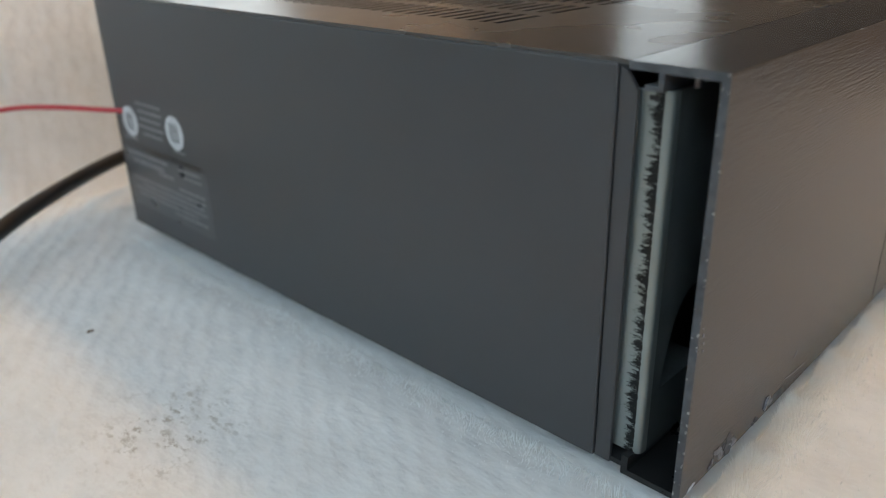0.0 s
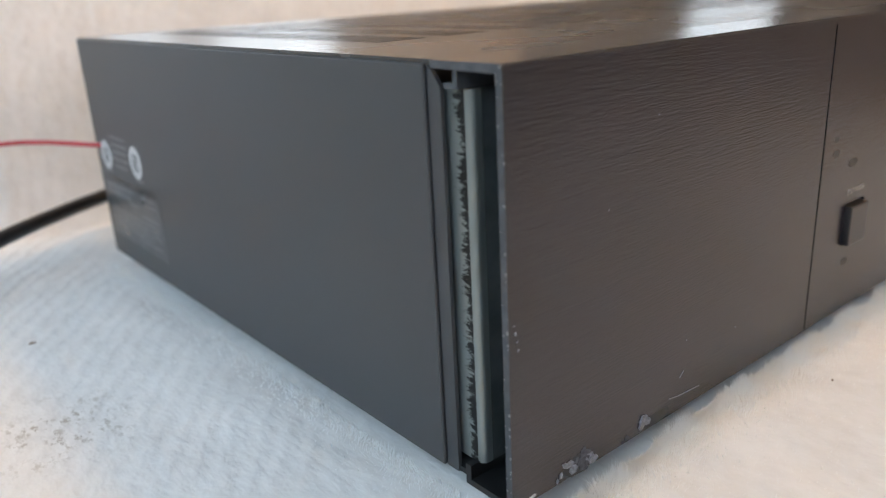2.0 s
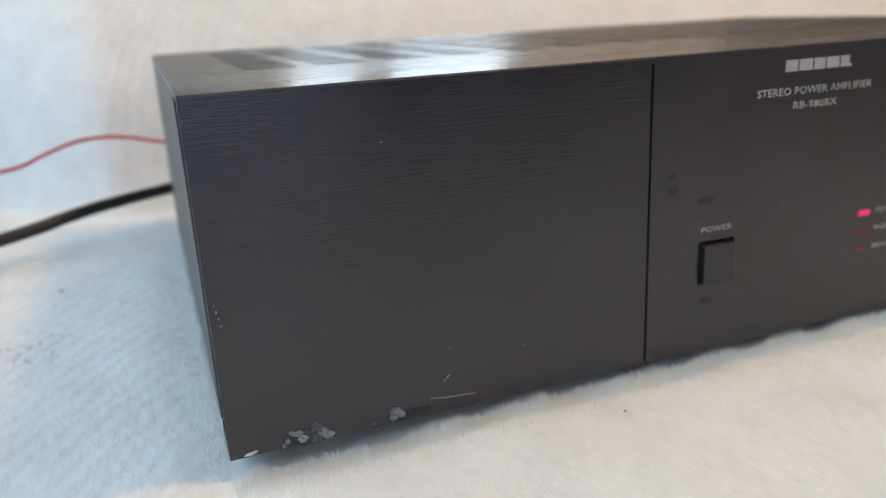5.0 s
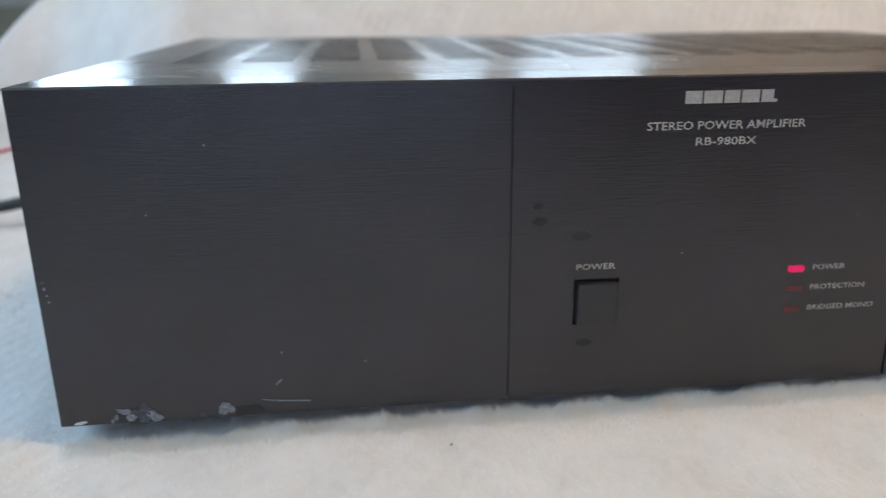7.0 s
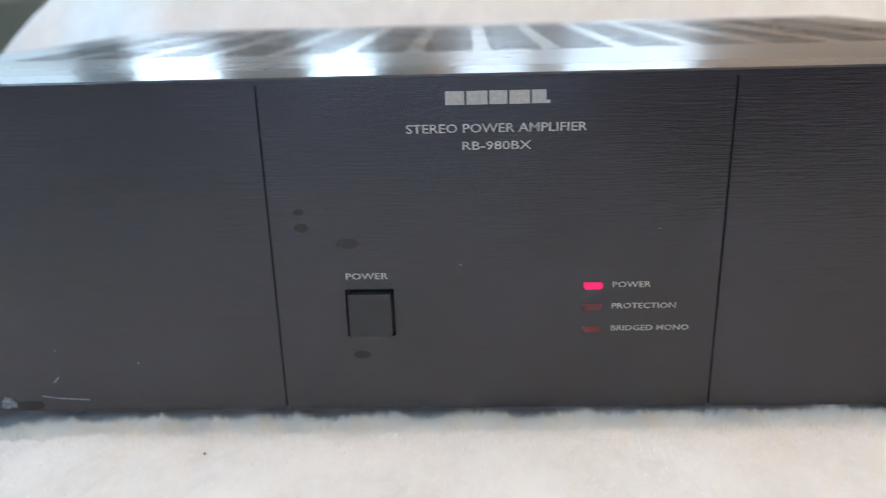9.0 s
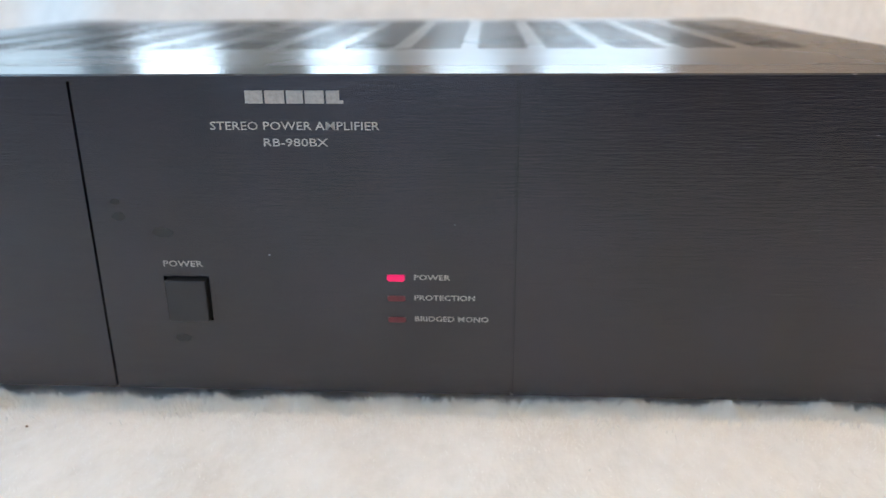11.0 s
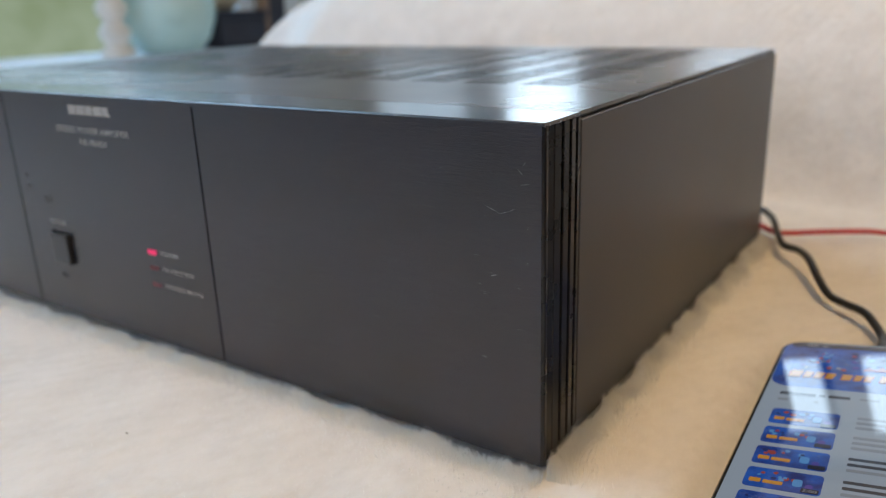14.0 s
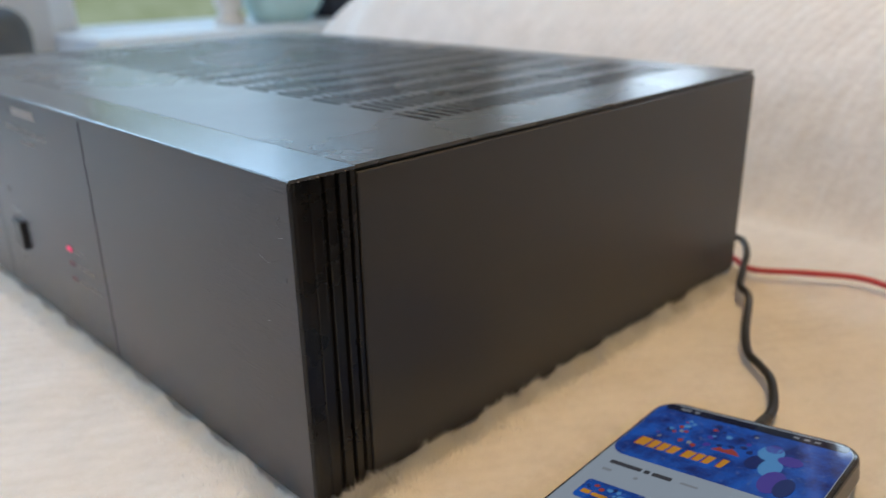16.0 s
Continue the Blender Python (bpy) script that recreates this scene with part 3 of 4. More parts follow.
for lx, ly, r in ((-0.0635, 0.209, 0.0013), (0.127, -0.021, 0.0005), (0.055, -0.062, 0.0004), (0.300, -0.055, 0.0003)):
    bm = bmesh.new()
    prism(bm, [(lx + u, ly + v) for u, v in blob(random.Random(int(lx * 9999)), r, 8, 0.6, 1.3, 0.7)], "z", 0.0, 0.0006)
    lint = tagged(part("lint", bm, M_LINT), "tiny brown speck of lint on the blanket", "lint", "lint on the blanket")
    lint.location.z = float(blanket_height(lx, ly)) + 0.0001

# ---- amplifier ----
W, H, DL, DR = 0.44, 0.110, 0.300, 0.287
G1, G2 = 0.1492, 0.2896


def settle(bm):
    """The cover rises a little towards its back and its back edge runs slightly askew."""
    for v in bm.verts:
        if v.co.z > 0.06:
            v.co.z += 0.0028 * max(v.co.y - 0.026, 0)
        if v.co.y > 0.272:
            v.co.y += (v.co.y - 0.272) / (DL - 0.272) * (DR - DL) * v.co.x / W


amp = tagged(new("power_amplifier"), "black stereo power amplifier with a brushed front, one end cap missing", "amplifier")


def darken_end(bm):
    """The cut left end of a profile is black, not brushed."""
    for f in bm.faces:
        if all(abs(v.co.x) < 1e-6 for v in f.verts):
            f.material_index = 1


# front plate with grooves and openings
holes = [(0.1714, 0.1871, 0.0268, 0.0431), (0.2474, 0.2534, 0.0421, 0.0445), (0.2474, 0.2534, 0.0350, 0.0370), (0.2474, 0.2534, 0.0272, 0.0292)]
grooves = [(G1 - 0.0005, G1 + 0.0005), (G2 - 0.0005, G2 + 0.0005)]
XE, XI = 0.4390, 0.4370
bm = bmesh.new()
xs = sorted({0.0, XE, *(v for h in holes for v in h[:2]), *(v for g in grooves for v in g)})
for xa, xb in zip(xs, xs[1:]):
    y0 = 0.0011 if any(abs(xa - g[0]) < 1e-6 for g in grooves) else 0.0
    gaps = sorted((h[2], h[3]) for h in holes if h[0] - 1e-6 <= xa and xb <= h[1] + 1e-6)
    z = 0.0
    for z0, z1 in [*gaps, (H - 0.0022, H - 0.0022)]:
        box(bm, xa, xb, y0, 0.0020, z, z0)
        z = z1
bmesh.ops.remove_doubles(bm, verts=bm.verts, dist=1e-6)
darken_end(bm)
front = part("front_panel", bm, (M_PANEL, M_CUT), amp, "black brushed aluminium front panel with scuffed lower edge")
bm = bmesh.new()
prism(bm, [(0, H - 0.0010), (0, H - 0.0006), (0.0002, H - 0.0002), (0.0006, H), (0.0236, H), (0.0236, H - 0.0010)], "x", 0, W - 0.0002)
prism(bm, [(0, H - 0.0022), (0, H - 0.0010), (0.0236, H - 0.0010), (0.0236, H - 0.0018)], "x", 0, XI)
prism(bm, [(0, H - 0.0022), (0, H - 0.0010), (0.0020, H - 0.0010), (0.0020, H - 0.0022)], "x", XI, XE)
darken_end(bm)
for f in bm.faces:
    if all(v.co.y < 1e-6 for v in f.verts):
        f.material_index = 2
part("top_flange", bm, (M_FLANGE, M_CUT, M_PANEL), front)
bm = bmesh.new()
prism(bm, [(0.0150, H - 0.0018), (0.0163, H - 0.0018), (0.0163, H - 0.0050), (0.0196, H - 0.0050), (0.0196, H - 0.0062), (0.0150, H - 0.0062)], "x", 0.0004, XI)
part("inner_rib", bm, M_CUT, front)
bm = bmesh.new()
prism(bm, [(0.0020, 0.0), (0.0020, 0.0018), (0.0154, 0.0018), (0.0154, 0.0060), (0.0174, 0.0060), (0.0174, 0.0)], "x", 0.0, XI)
part("bottom_lip", bm, M_CAP, front)
part("groove_liner", solid(0.02, 0.43, 0.0024, 0.0034, 0.004, 0.1), M_DARK, front)

# worn bright edges and corner nicks
rng = random.Random(11)
for i in range(34):
    z = rng.uniform(0.002, 0.107)
    r = rng.uniform(0.00006, 0.00022) * (1.6 if i % 7 == 0 else 1)
    y = rng.choice((0.0002, 0.0003, 0.0018)) + rng.uniform(-0.0001, 0.0001)
    part("nick", solid(-0.0001, 0.0001, y - r, y + r, z - r * rng.uniform(0.8, 3), z + r), M_EDGE, front)
for i in range(16):
    x = rng.choice((rng.uniform(0.0, 0.006), rng.uniform(0.40, 0.437), rng.uniform(0, 0.437)))
    r = rng.uniform(0.00015, 0.0004)
    part("nick", solid(x - r * rng.uniform(1, 2.5), x + r, 0.00015, 0.0006, H - 0.0008, H - 0.0003), M_EDGE, front)
for k in range(14):
    x, r = 0.4388 - abs(rng.gauss(0, 0.0022)), rng.uniform(0.00012, 0.00038)
    part("nick", solid(x - 1.6 * r, x + r, 0.00012, 0.0004 + r, H - 0.0009 - r, H - 0.0003), M_EDGE, front)
for y in (0.0034, 0.0073, 0.0101, 0.0128, 0.0154, 0.0198, 0.0228):
    r = rng.uniform(0.00020, 0.00032)
    part("nick", solid(W - 0.00045, W - 0.00006, y - r, y + r, H - 0.0011, H - 0.0011 + 1.6 * r), M_EDGE, front)
for x in (0.0765, 0.2035, 0.388):
    part("nick", solid(x - 0.0008, x + 0.0008, 0.0001, 0.0006, H - 0.0009, H - 0.0002), M_EDGE, front)


def flake(x, z, outline, depth=0.00012, name="paint_chip", mat=None):
    bm = bmesh.new()
    prism(bm, [(x + u, z + v) for u, v in outline], "y", -depth, 0.0004)
    return part(name, bm, mat or M_CHIP, front)


def facet(x, z, outline, mat=None):
    """A crumpled sliver of bare metal whose face leans its own way."""
    lean_x, lean_z = rng.uniform(-0.16, 0.16), rng.uniform(-0.16, 0.16)
    bm = bmesh.new()
    low = [bm.verts.new((x + u, 0.0004, z + v)) for u, v in outline]
    top = [bm.verts.new((x + u, min(-0.00025 + lean_x * u + lean_z * v, -0.00005), z + v)) for u, v in outline]
    n = len(outline)
    bm.faces.new(top), bm.faces.new(low[::-1])
    for a in range(n):
        bm.faces.new((low[a], low[(a + 1) % n], top[(a + 1) % n], top[a]))
    bmesh.ops.recalc_face_normals(bm, faces=bm.faces)
    return part("paint_chip", bm, mat or M_CHIP, front)


flake(0.0245, 0.0026, blob(rng, 0.0052, 16, 0.35, 1.55, 0.75), 0.00005, "dent", M_SMUDGE)
flake(0.0600, 0.0022, blob(rng, 0.0040, 16, 0.30, 1.8, 0.60), 0.00005, "dent", M_SMUDGE)
for x, z, r, sx in ((0.0268, 0.0052, 0.0016, 1.0), (0.0284, 0.0044, 0.0017, 0.9), (0.0262, 0.0030, 0.0018, 1.2), (0.0292, 0.0024, 0.0018, 1.2), (0.0308, 0.0013, 0.0014, 1.5), (0.0272, 0.0014, 0.0015, 1.3),
                    (0.0214, 0.0040, 0.0012, 1.2), (0.0194, 0.0046, 0.0010, 1.1), (0.0178, 0.0022, 0.0010, 0.7), (0.0226, 0.0020, 0.0013, 1.2), (0.0240, 0.0040, 0.0010, 1.0), (0.0164, 0.0010, 0.0008, 0.8)):
    facet(x, z, blob(rng, 1.35 * r, rng.choice((4, 5, 6)), 0.45, sx), rng.choice((M_CHIP, M_CHIP, M_DULL)))
for x, z, r in ((0.0536, 0.0036, 0.0020), (0.0526, 0.0020, 0.0015), (0.0552, 0.0028, 0.0013)):
    facet(x, z, blob(rng, 1.25 * r, 6, 0.40), M_CHIP)
for x, z, r in ((0.0455, 0.0014, 0.0011), (0.0468, 0.0008, 0.0007), (0.0436, 0.0006, 0.0006)):
    facet(x, z, blob(rng, r, 5, 0.4), M_DULL)
flake(0.0715, 0.0118, [(-0.0012, -0.0009), (-0.0007, -0.0010), (0.0012, 0.0009), (0.0008, 0.0011)])
for a, b, z in ((0.0655, 0.070, 0.0052), (0.070, 0.0815, 0.0044)):
    flake((a + b) / 2, z, [(-(b - a) / 2, 0.0003), ((b - a) / 2, -0.0004), ((b - a) / 2, -0.0001), (-(b - a) / 2, 0.0007)])
for x, z, r in ((0.0022, 0.0485, 0.0006), (0.0026, 0.0462, 0.0004), (0.0030, 0.0440, 0.0005), (0.0018, 0.0505, 0.0003), (0.1005, 0.0178, 0.0003),
                (0.073, 0.0225, 0.0003), (0.2085, 0.051, 0.0004), (0.0355, 0.071, 0.0003), (0.055, 0.092, 0.0003), (0.2700, 0.062, 0.0003)):
    flake(x, z, blob(rng, r, 7, 0.6))
flake(0.0062, 0.0010, [(-0.0022, -0.0006), (0.0004, -0.0007), (0.0024, 0.0002), (0.0016, 0.0007), (-0.0010, 0.0003)], mat=M_STICKER)
for x, z, w, tilt in ((0.4225, 0.0835, 0.0022, -0.35), (0.4265, 0.0828, 0.0018, 0.3), (0.4292, 0.0838, 0.0012, 0.5), (0.4228, 0.0625, 0.0014, 0.3),
                      (0.4335, 0.098, 0.0010, 0.9), (0.4322, 0.0955, 0.0012, -0.8), (0.4345, 0.068, 0.0007, 1.2), (0.4338, 0.092, 0.0016, 0.2), (0.4346, 0.079, 0.0008, 1.4)):
    c, s = math.cos(tilt), math.sin(tilt)
    flake(x, z, [(-w * c, -w * s), (0, -0.00010), (w * c, w * s), (0, 0.00009)], name="scratch", mat=M_PRINT)
for x, z, r, sx in ((0.1732, 0.0585, 0.0026, 1.5), (0.1757, 0.0200, 0.0022, 1.5), (0.1590, 0.0640, 0.0022, 1.2), (0.1585, 0.0690, 0.0016, 1.2)):
    flake(x, z, blob(rng, r, 18, 0.25, sx, 0.75), 0.00005, "smudge", M_SMUDGE)

# lighter, glossier slivers added for the glints of the brush lines near this end
for k in range(55):
    x, z, w = 0.4345 - abs(rng.gauss(0, 0.030)), min(rng.uniform(0.040, 0.128), 0.103) - abs(rng.gauss(0, 0.008)), rng.uniform(0.0012, 0.0042)
    drop, h = w * rng.uniform(-0.04, 0.16), rng.uniform(0.00005, 0.00013)
    if x - w > 0.30 and z > 0.02:
        flake(x, z, [(-w, drop), (0, -h), (w, -drop), (0, h)], 0.00003, "scratch", M_SCRATCH)

# power switch and indicator lights
part("switch_button", solid(0.1724, 0.1863, -0.0022, 0.008, 0.0271, 0.0420, bevel=0.0004), M_BUTTON, front, "black square push button")
bm = bmesh.new()
for a in ((0.1703, 0.1714, 0.0256, 0.0443), (0.1871, 0.1882, 0.0256, 0.0443)):
    box(bm, a[0], a[1], 0.0029, 0.012, a[2], a[3])
box(bm, 0.1714, 0.1871, 0.0029, 0.012, 0.0431, 0.0443)
box(bm, 0.1714, 0.1871, 0.0029, 0.012, 0.0256, 0.0268)
box(bm, 0.1703, 0.1882, 0.0120, 0.0130, 0.0256, 0.0443)
part("switch_well", bm, M_DARK, front)
for (x0, x1, z0, z1), mat, words in zip(holes[1:], (M_LED_ON, M_LED_OFF, M_LED_OFF), ("lit pink-red indicator light", "unlit dull red indicator", "unlit dull red indicator")):
    bm = bmesh.new()
    prism(bm, rounded(x1 - x0, z1 - z0, (z1 - z0) * 0.42, 5, (x0 + x1) / 2, (z0 + z1) / 2), "y", -0.0002, 0.004)
    part("indicator_light", bm, mat, front, words)

# printed words; the maker's mark is five plain blocks
bm = bmesh.new()
x = 0.2050
for w in (0.0056, 0.0062, 0.0052, 0.0060, 0.0042):
    box(bm, x, x + w, -0.00006, 0.0002, 0.1010, 0.1050)
    x += w + 0.0006
box(bm, x - 0.0006, 0.2358, -0.00006, 0.0002, 0.1010, 0.1020)
part("maker_mark", bm, M_INK, front)
lettering("inscription", "STEREO POWER AMPLIFIER", 0.1931, 0.2468, 0.0927, 0.0954, -0.00006, M_INK, front)
lettering("inscription", "RB-980BX", 0.2098, 0.2304, 0.0875, 0.0901, -0.00006, M_INK, front)
lettering("inscription", "POWER", 0.1720, 0.1855, 0.0465, 0.0486, -0.00006, M_INK, front)
lettering("inscription", "POWER", 0.2565, 0.2685, 0.0427, 0.0446, -0.00006, M_INK, front)
lettering("inscription", "PROTECTION", 0.2565, 0.2767, 0.0354, 0.0373, -0.00006, M_INK, front)
lettering("inscription", "BRIDGED MONO", 0.2565, 0.2813, 0.0277, 0.0296, -0.00006, M_INK, front)

# ribbed cap on the right end
bm = bmesh.new()
outline = [(0.4372, 0.0021), (XE, 0.0021), (XE, 0.0002)] + [(XE + 0.0010 * math.sin(radians(a)), 0.0013 - 0.0010 * math.cos(radians(a))) for a in range(10, 91, 20)]
outline += [(0.4400, 0.0020), (0.4386, 0.0022), (0.4389, 0.0045), (0.4395, 0.0066), (0.4384, 0.0067)]
# ribs in a saw-tooth, turned to the front by less and less
for y1, y2, turn in ((0.0071, 0.0102, 0.0007), (0.0126, 0.0155, 0.0004), (0.0173, 0.0199, 0.0001), (0.0213, 0.0230, 0.0)):
    outline += [(0.4384, y1 - 0.0002), (W - turn, y1), (W + 0.0002 - turn * 0.9, y1 + 0.0003), (W + 0.0002, y2 - 0.0001), (0.4384, y2)]
outline += [(0.4384, 0.0239), (0.4372, 0.0239)]
prism(bm, outline, "z", 0.0, H - 0.0012)
part("end_cap", bm, M_CAP, amp, "black ribbed plastic end cap")

# open left end: steel rail and web behind the front panel
rail = []
for i in range(9):
    a = radians(180 + 90 * i / 8)
    rail.append((0.0052 + 0.0020 * math.cos(a), 0.0158 + 0.0020 * math.sin(a)))
outline = [(0.0032, 0.0245), *rail, (0.0066, 0.0138), (0.0066, 0.0150), (0.0052, 0.0150)]
outline += [(0.0052 + 0.0008 * math.cos(radians(270 - 90 * i / 6)), 0.0158 + 0.0008 * math.sin(radians(270 - 90 * i / 6))) for i in range(1, 7)]
outline += [(0.0044, 0.0245)]
bm = bmesh.new()
prism(bm, outline, "z", 0.0056, 0.1035)
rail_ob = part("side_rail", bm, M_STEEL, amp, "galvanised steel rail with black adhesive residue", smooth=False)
bm = bmesh.new()
prism(bm, [(0.0064, 0.0056), (0.060, 0.0056), (0.060, 0.0235), (0.0108, 0.0235), (0.0116, 0.0290), (0.0130, 0.0345), (0.0155, 0.0420), (0.0175, 0.0452),
           (0.0195, 0.0472), (0.0218, 0.0486), (0.0240, 0.0492), (0.060, 0.0492), (0.060, 0.1035), (0.0064, 0.1035)], "y", 0.0139, 0.0149)
part("web", bm, M_WEB, rail_ob)
part("tab", solid(0.0150, 0.0360, 0.0152, 0.0250, 0.0213, 0.0225), M_WEB, rail_ob)
# flat black disc on the rail, painted for the shade of a screw hole
bm = bmesh.new()
prism(bm, rounded(0.0022, 0.0011, 0.0005, 4, 0.0186, 0.1018), "x", 0.0030, 0.0034)
part("screw_hole_disc", bm, M_DARK, rail_ob)
bm = bmesh.new()
lathe(bm, [(0.0009, 0), (0.0009, 0.0035), (0.0005, 0.0038)], (0.010, 0.0118, 0.1038), 12)
part("screw", bm, M_EDGE, front)
bm = bmesh.new()
prism(bm, [(0.0216, 0.0008), (0.0262, 0.0008), (0.0262, 0.1085), (0.0246, 0.1075), (0.0216, 0.1035)], "x", 0.0010, 0.0022)
part("inner_flange", bm, M_SIDE, amp)

# side panels
for x0, y0, top in ((0.0, 0.0264, H - 0.0009), (W - 0.0014, 0.0242, H - 0.0021)):
    bm = solid(x0, x0 + 0.0014, y0, DL, 0.0008, top, bevel=0.0006, segments=3)
    settle(bm)
    part("side_panel", bm, M_SIDE, amp)
# black strip that draws the shadow line in the gap under the cover
bm = solid(W - 0.0030, W - 0.0018, 0.0242, DL, H - 0.0060, H - 0.0010)
settle(bm)
part("seam_shade", bm, M_DARK, amp)

# top with rows of vent slots
bm = bmesh.new()
cols = [(0.0285 + 0.0275 * i, 0.0285 + 0.0275 * i + 0.0205) for i in range(14)]
rows = [(0.085 + 0.0056 * j, 0.085 + 0.0056 * j + 0.0027) for j in range(33)]
xs = [0.0010, *(v for c in cols for v in c), W - 0.0010]
ys = [0.0240, *(v for r in rows for v in r), DL]
grid = {}


def corner(i, j, low):
    key = (i, j, low)
    if key not in grid:
        grid[key] = bm.verts.new((xs[i], ys[j], H - (0.0012 if low else 0.0)))
    return grid[key]


def slot(i, j):
    return 0 <= i < len(xs) - 1 and 0 <= j < len(ys) - 1 and i % 2 == 1 and j % 2 == 1


for i in range(len(xs) - 1):
    for j in range(len(ys) - 1):
        if slot(i, j):
            for (a, b), (c, d) in (((i, j), (i + 1, j)), ((i + 1, j), (i + 1, j + 1)), ((i + 1, j + 1), (i, j + 1)), ((i, j + 1), (i, j))):
                bm.faces.new((corner(a, b, 0), corner(c, d, 0), corner(c, d, 1), corner(a, b, 1)))
        else:
            bm.faces.new((corner(i, j, 0), corner(i + 1, j, 0), corner(i + 1, j + 1, 0), corner(i, j + 1, 0)))
last_i, last_j = len(xs) - 1, len(ys) - 1
for i in range(last_i):
    bm.faces.new((corner(i, 0, 0), corner(i, 0, 1), corner(i + 1, 0, 1), corner(i + 1, 0, 0)))
    bm.faces.new((corner(i, last_j, 0), corner(i + 1, last_j, 0), corner(i + 1, last_j, 1), corner(i, last_j, 1)))
for j in range(last_j):
    bm.faces.new((corner(0, j, 0), corner(0, j + 1, 0), corner(0, j + 1, 1), corner(0, j, 1)))
    bm.faces.new((corner(last_i, j, 0), corner(last_i, j, 1), corner(last_i, j + 1, 1), corner(last_i, j + 1, 0)))
settle(bm)
part("top_cover", bm, M_COVER, amp, "black textured steel top with rows of vent slots")
bm = solid(0.0050, W - 0.0050, 0.0270, 0.280, 0.0030, H - 0.010)
part("chassis", bm, M_DARK, amp)
bm = solid(0.0016, W - 0.0016, DL - 0.0020, DL - 0.0006, 0.0010, H - 0.0014)
settle(bm)
part("rear_panel", bm, M_DARK, amp)
bm = solid(0.0016, W - 0.0016, 0.0180, DL - 0.0030, 0.0008, 0.0024)
settle(bm)
part("bottom_plate", bm, M_DARK, amp)
for fx in (0.05, 0.39):
    for fy in (0.05, 0.25):
        bm = bmesh.new()
        lathe(bm, [(0.014, 0), (0.015, 0.001), (0.015, 0.006)], (fx, fy, -0.0052), 20)
        part("foot", bm, M_CORD, amp)

# stickers near the back of the left side
SHIFT = -0.0070
label_ob = bmesh.new()
prism(label_ob, [(0.2205, 0.0115), (0.2960, 0.0125), (0.2960, 0.0405), (0.2215, 0.0412)], "x", -0.0001, 0.0002)
label_ob = part("rating_label", label_ob, M_LABEL, amp, "grey printed rating label")
for y0, y1, z, h in ((0.262, 0.299, 0.0385, 0.0016), (0.233, 0.252, 0.0385, 0.0014), (0.233, 0.248, 0.0355, 0.0012), (0.266, 0.296, 0.0345, 0.0022), (0.258, 0.272, 0.0325, 0.0018),
                     (0.232, 0.254, 0.0290, 0.0013), (0.232, 0.298, 0.0262, 0.0011), (0.234, 0.290, 0.0236, 0.0011), (0.232, 0.298, 0.0210, 0.0011), (0.240, 0.296, 0.0184, 0.0011), (0.233, 0.262, 0.0158, 0.0012)):
    part("print_bar", solid(-0.0002, 0.0001, y0 + SHIFT, y1 + SHIFT, z, z + h), M_PRINT, label_ob)
for cy, cz, r in ((0.2850, 0.0545, 0.0072), (0.2432, 0.0558, 0.0076)):
    bm = bmesh.new()
    prism(bm, [(cy + r * math.cos(2 * math.pi * i / 28), cz + r * math.sin(2 * math.pi * i / 28)) for i in range(28)], "x", -0.00015, 0.0002)
    seal = part("round_seal", bm, M_STICKER, amp, "white round approval seal")
    for dy in (-0.35, 0.0, 0.35):
        part("seal_bar", solid(-0.00025, 0.0, cy + r * dy - 0.0006, cy + r * dy + 0.0006, cz - r * 0.55, cz + r * 0.55), M_LABEL, seal)
for y0, y1, z, h in ((0.260, 0.284, 0.0640, 0.0013), (0.260, 0.282, 0.0605, 0.0013), (0.262, 0.282, 0.0570, 0.0012), (0.260, 0.284, 0.0535, 0.0012), (0.262, 0.280, 0.0500, 0.0012), (0.287, 0.300, 0.0460, 0.0012), (0.243, 0.254, 0.0470, 0.0010)):
    part("print_bar", solid(-0.00015, 0.0002, y0 + SHIFT, y1 + SHIFT, z, z + h), M_PRINT, amp)
part("dark_band", solid(-0.00015, 0.0002, 0.226, 0.297, 0.0418, 0.0440), M_SMUDGE, amp)


# ---- cables ----
def cable(name, points, radius, mat, label, category="cable", squash=1.0):
    bm = bmesh.new()
    tube(bm, spline(points, 12), radius, 14, squash)
    return tagged(part(name, bm, mat, smooth=True), label, category)


cable("power_cord", [(0.062, 0.298, 0.030), (0.060, 0.330, 0.028), (0.042, 0.352, 0.022), (0.019, 0.347, 0.021), (-0.010, 0.329, 0.021), (-0.041, 0.305, 0.021), (-0.062, 0.288, 0.020), (-0.078, 0.276, 0.018),
                     (-0.105, 0.264, 0.015), (-0.140, 0.265, 0.010), (-0.25, 0.285, 0.003), (-0.45, 0.33, 0.003)], 0.0038, M_CORD, "thick black rubber power cord lying on the blanket", "").parent = amp
cable("speaker_wire", [(0.030, 0.296, 0.056), (0.004, 0.290, 0.058), (-0.020, 0.317, 0.060), (-0.036, 0.332, 0.060), (-0.054, 0.330, 0.059), (-0.071, 0.318, 0.0545), (-0.085, 0.308, 0.050), (-0.106, 0.304, 0.047), (-0.140, 0.295, 0.039), (-0.250, 0.320, 0.012), (-0.45, 0.345, 0.003)],
      0.0012, M_RED, "thin red speaker wire behind the amplifier")
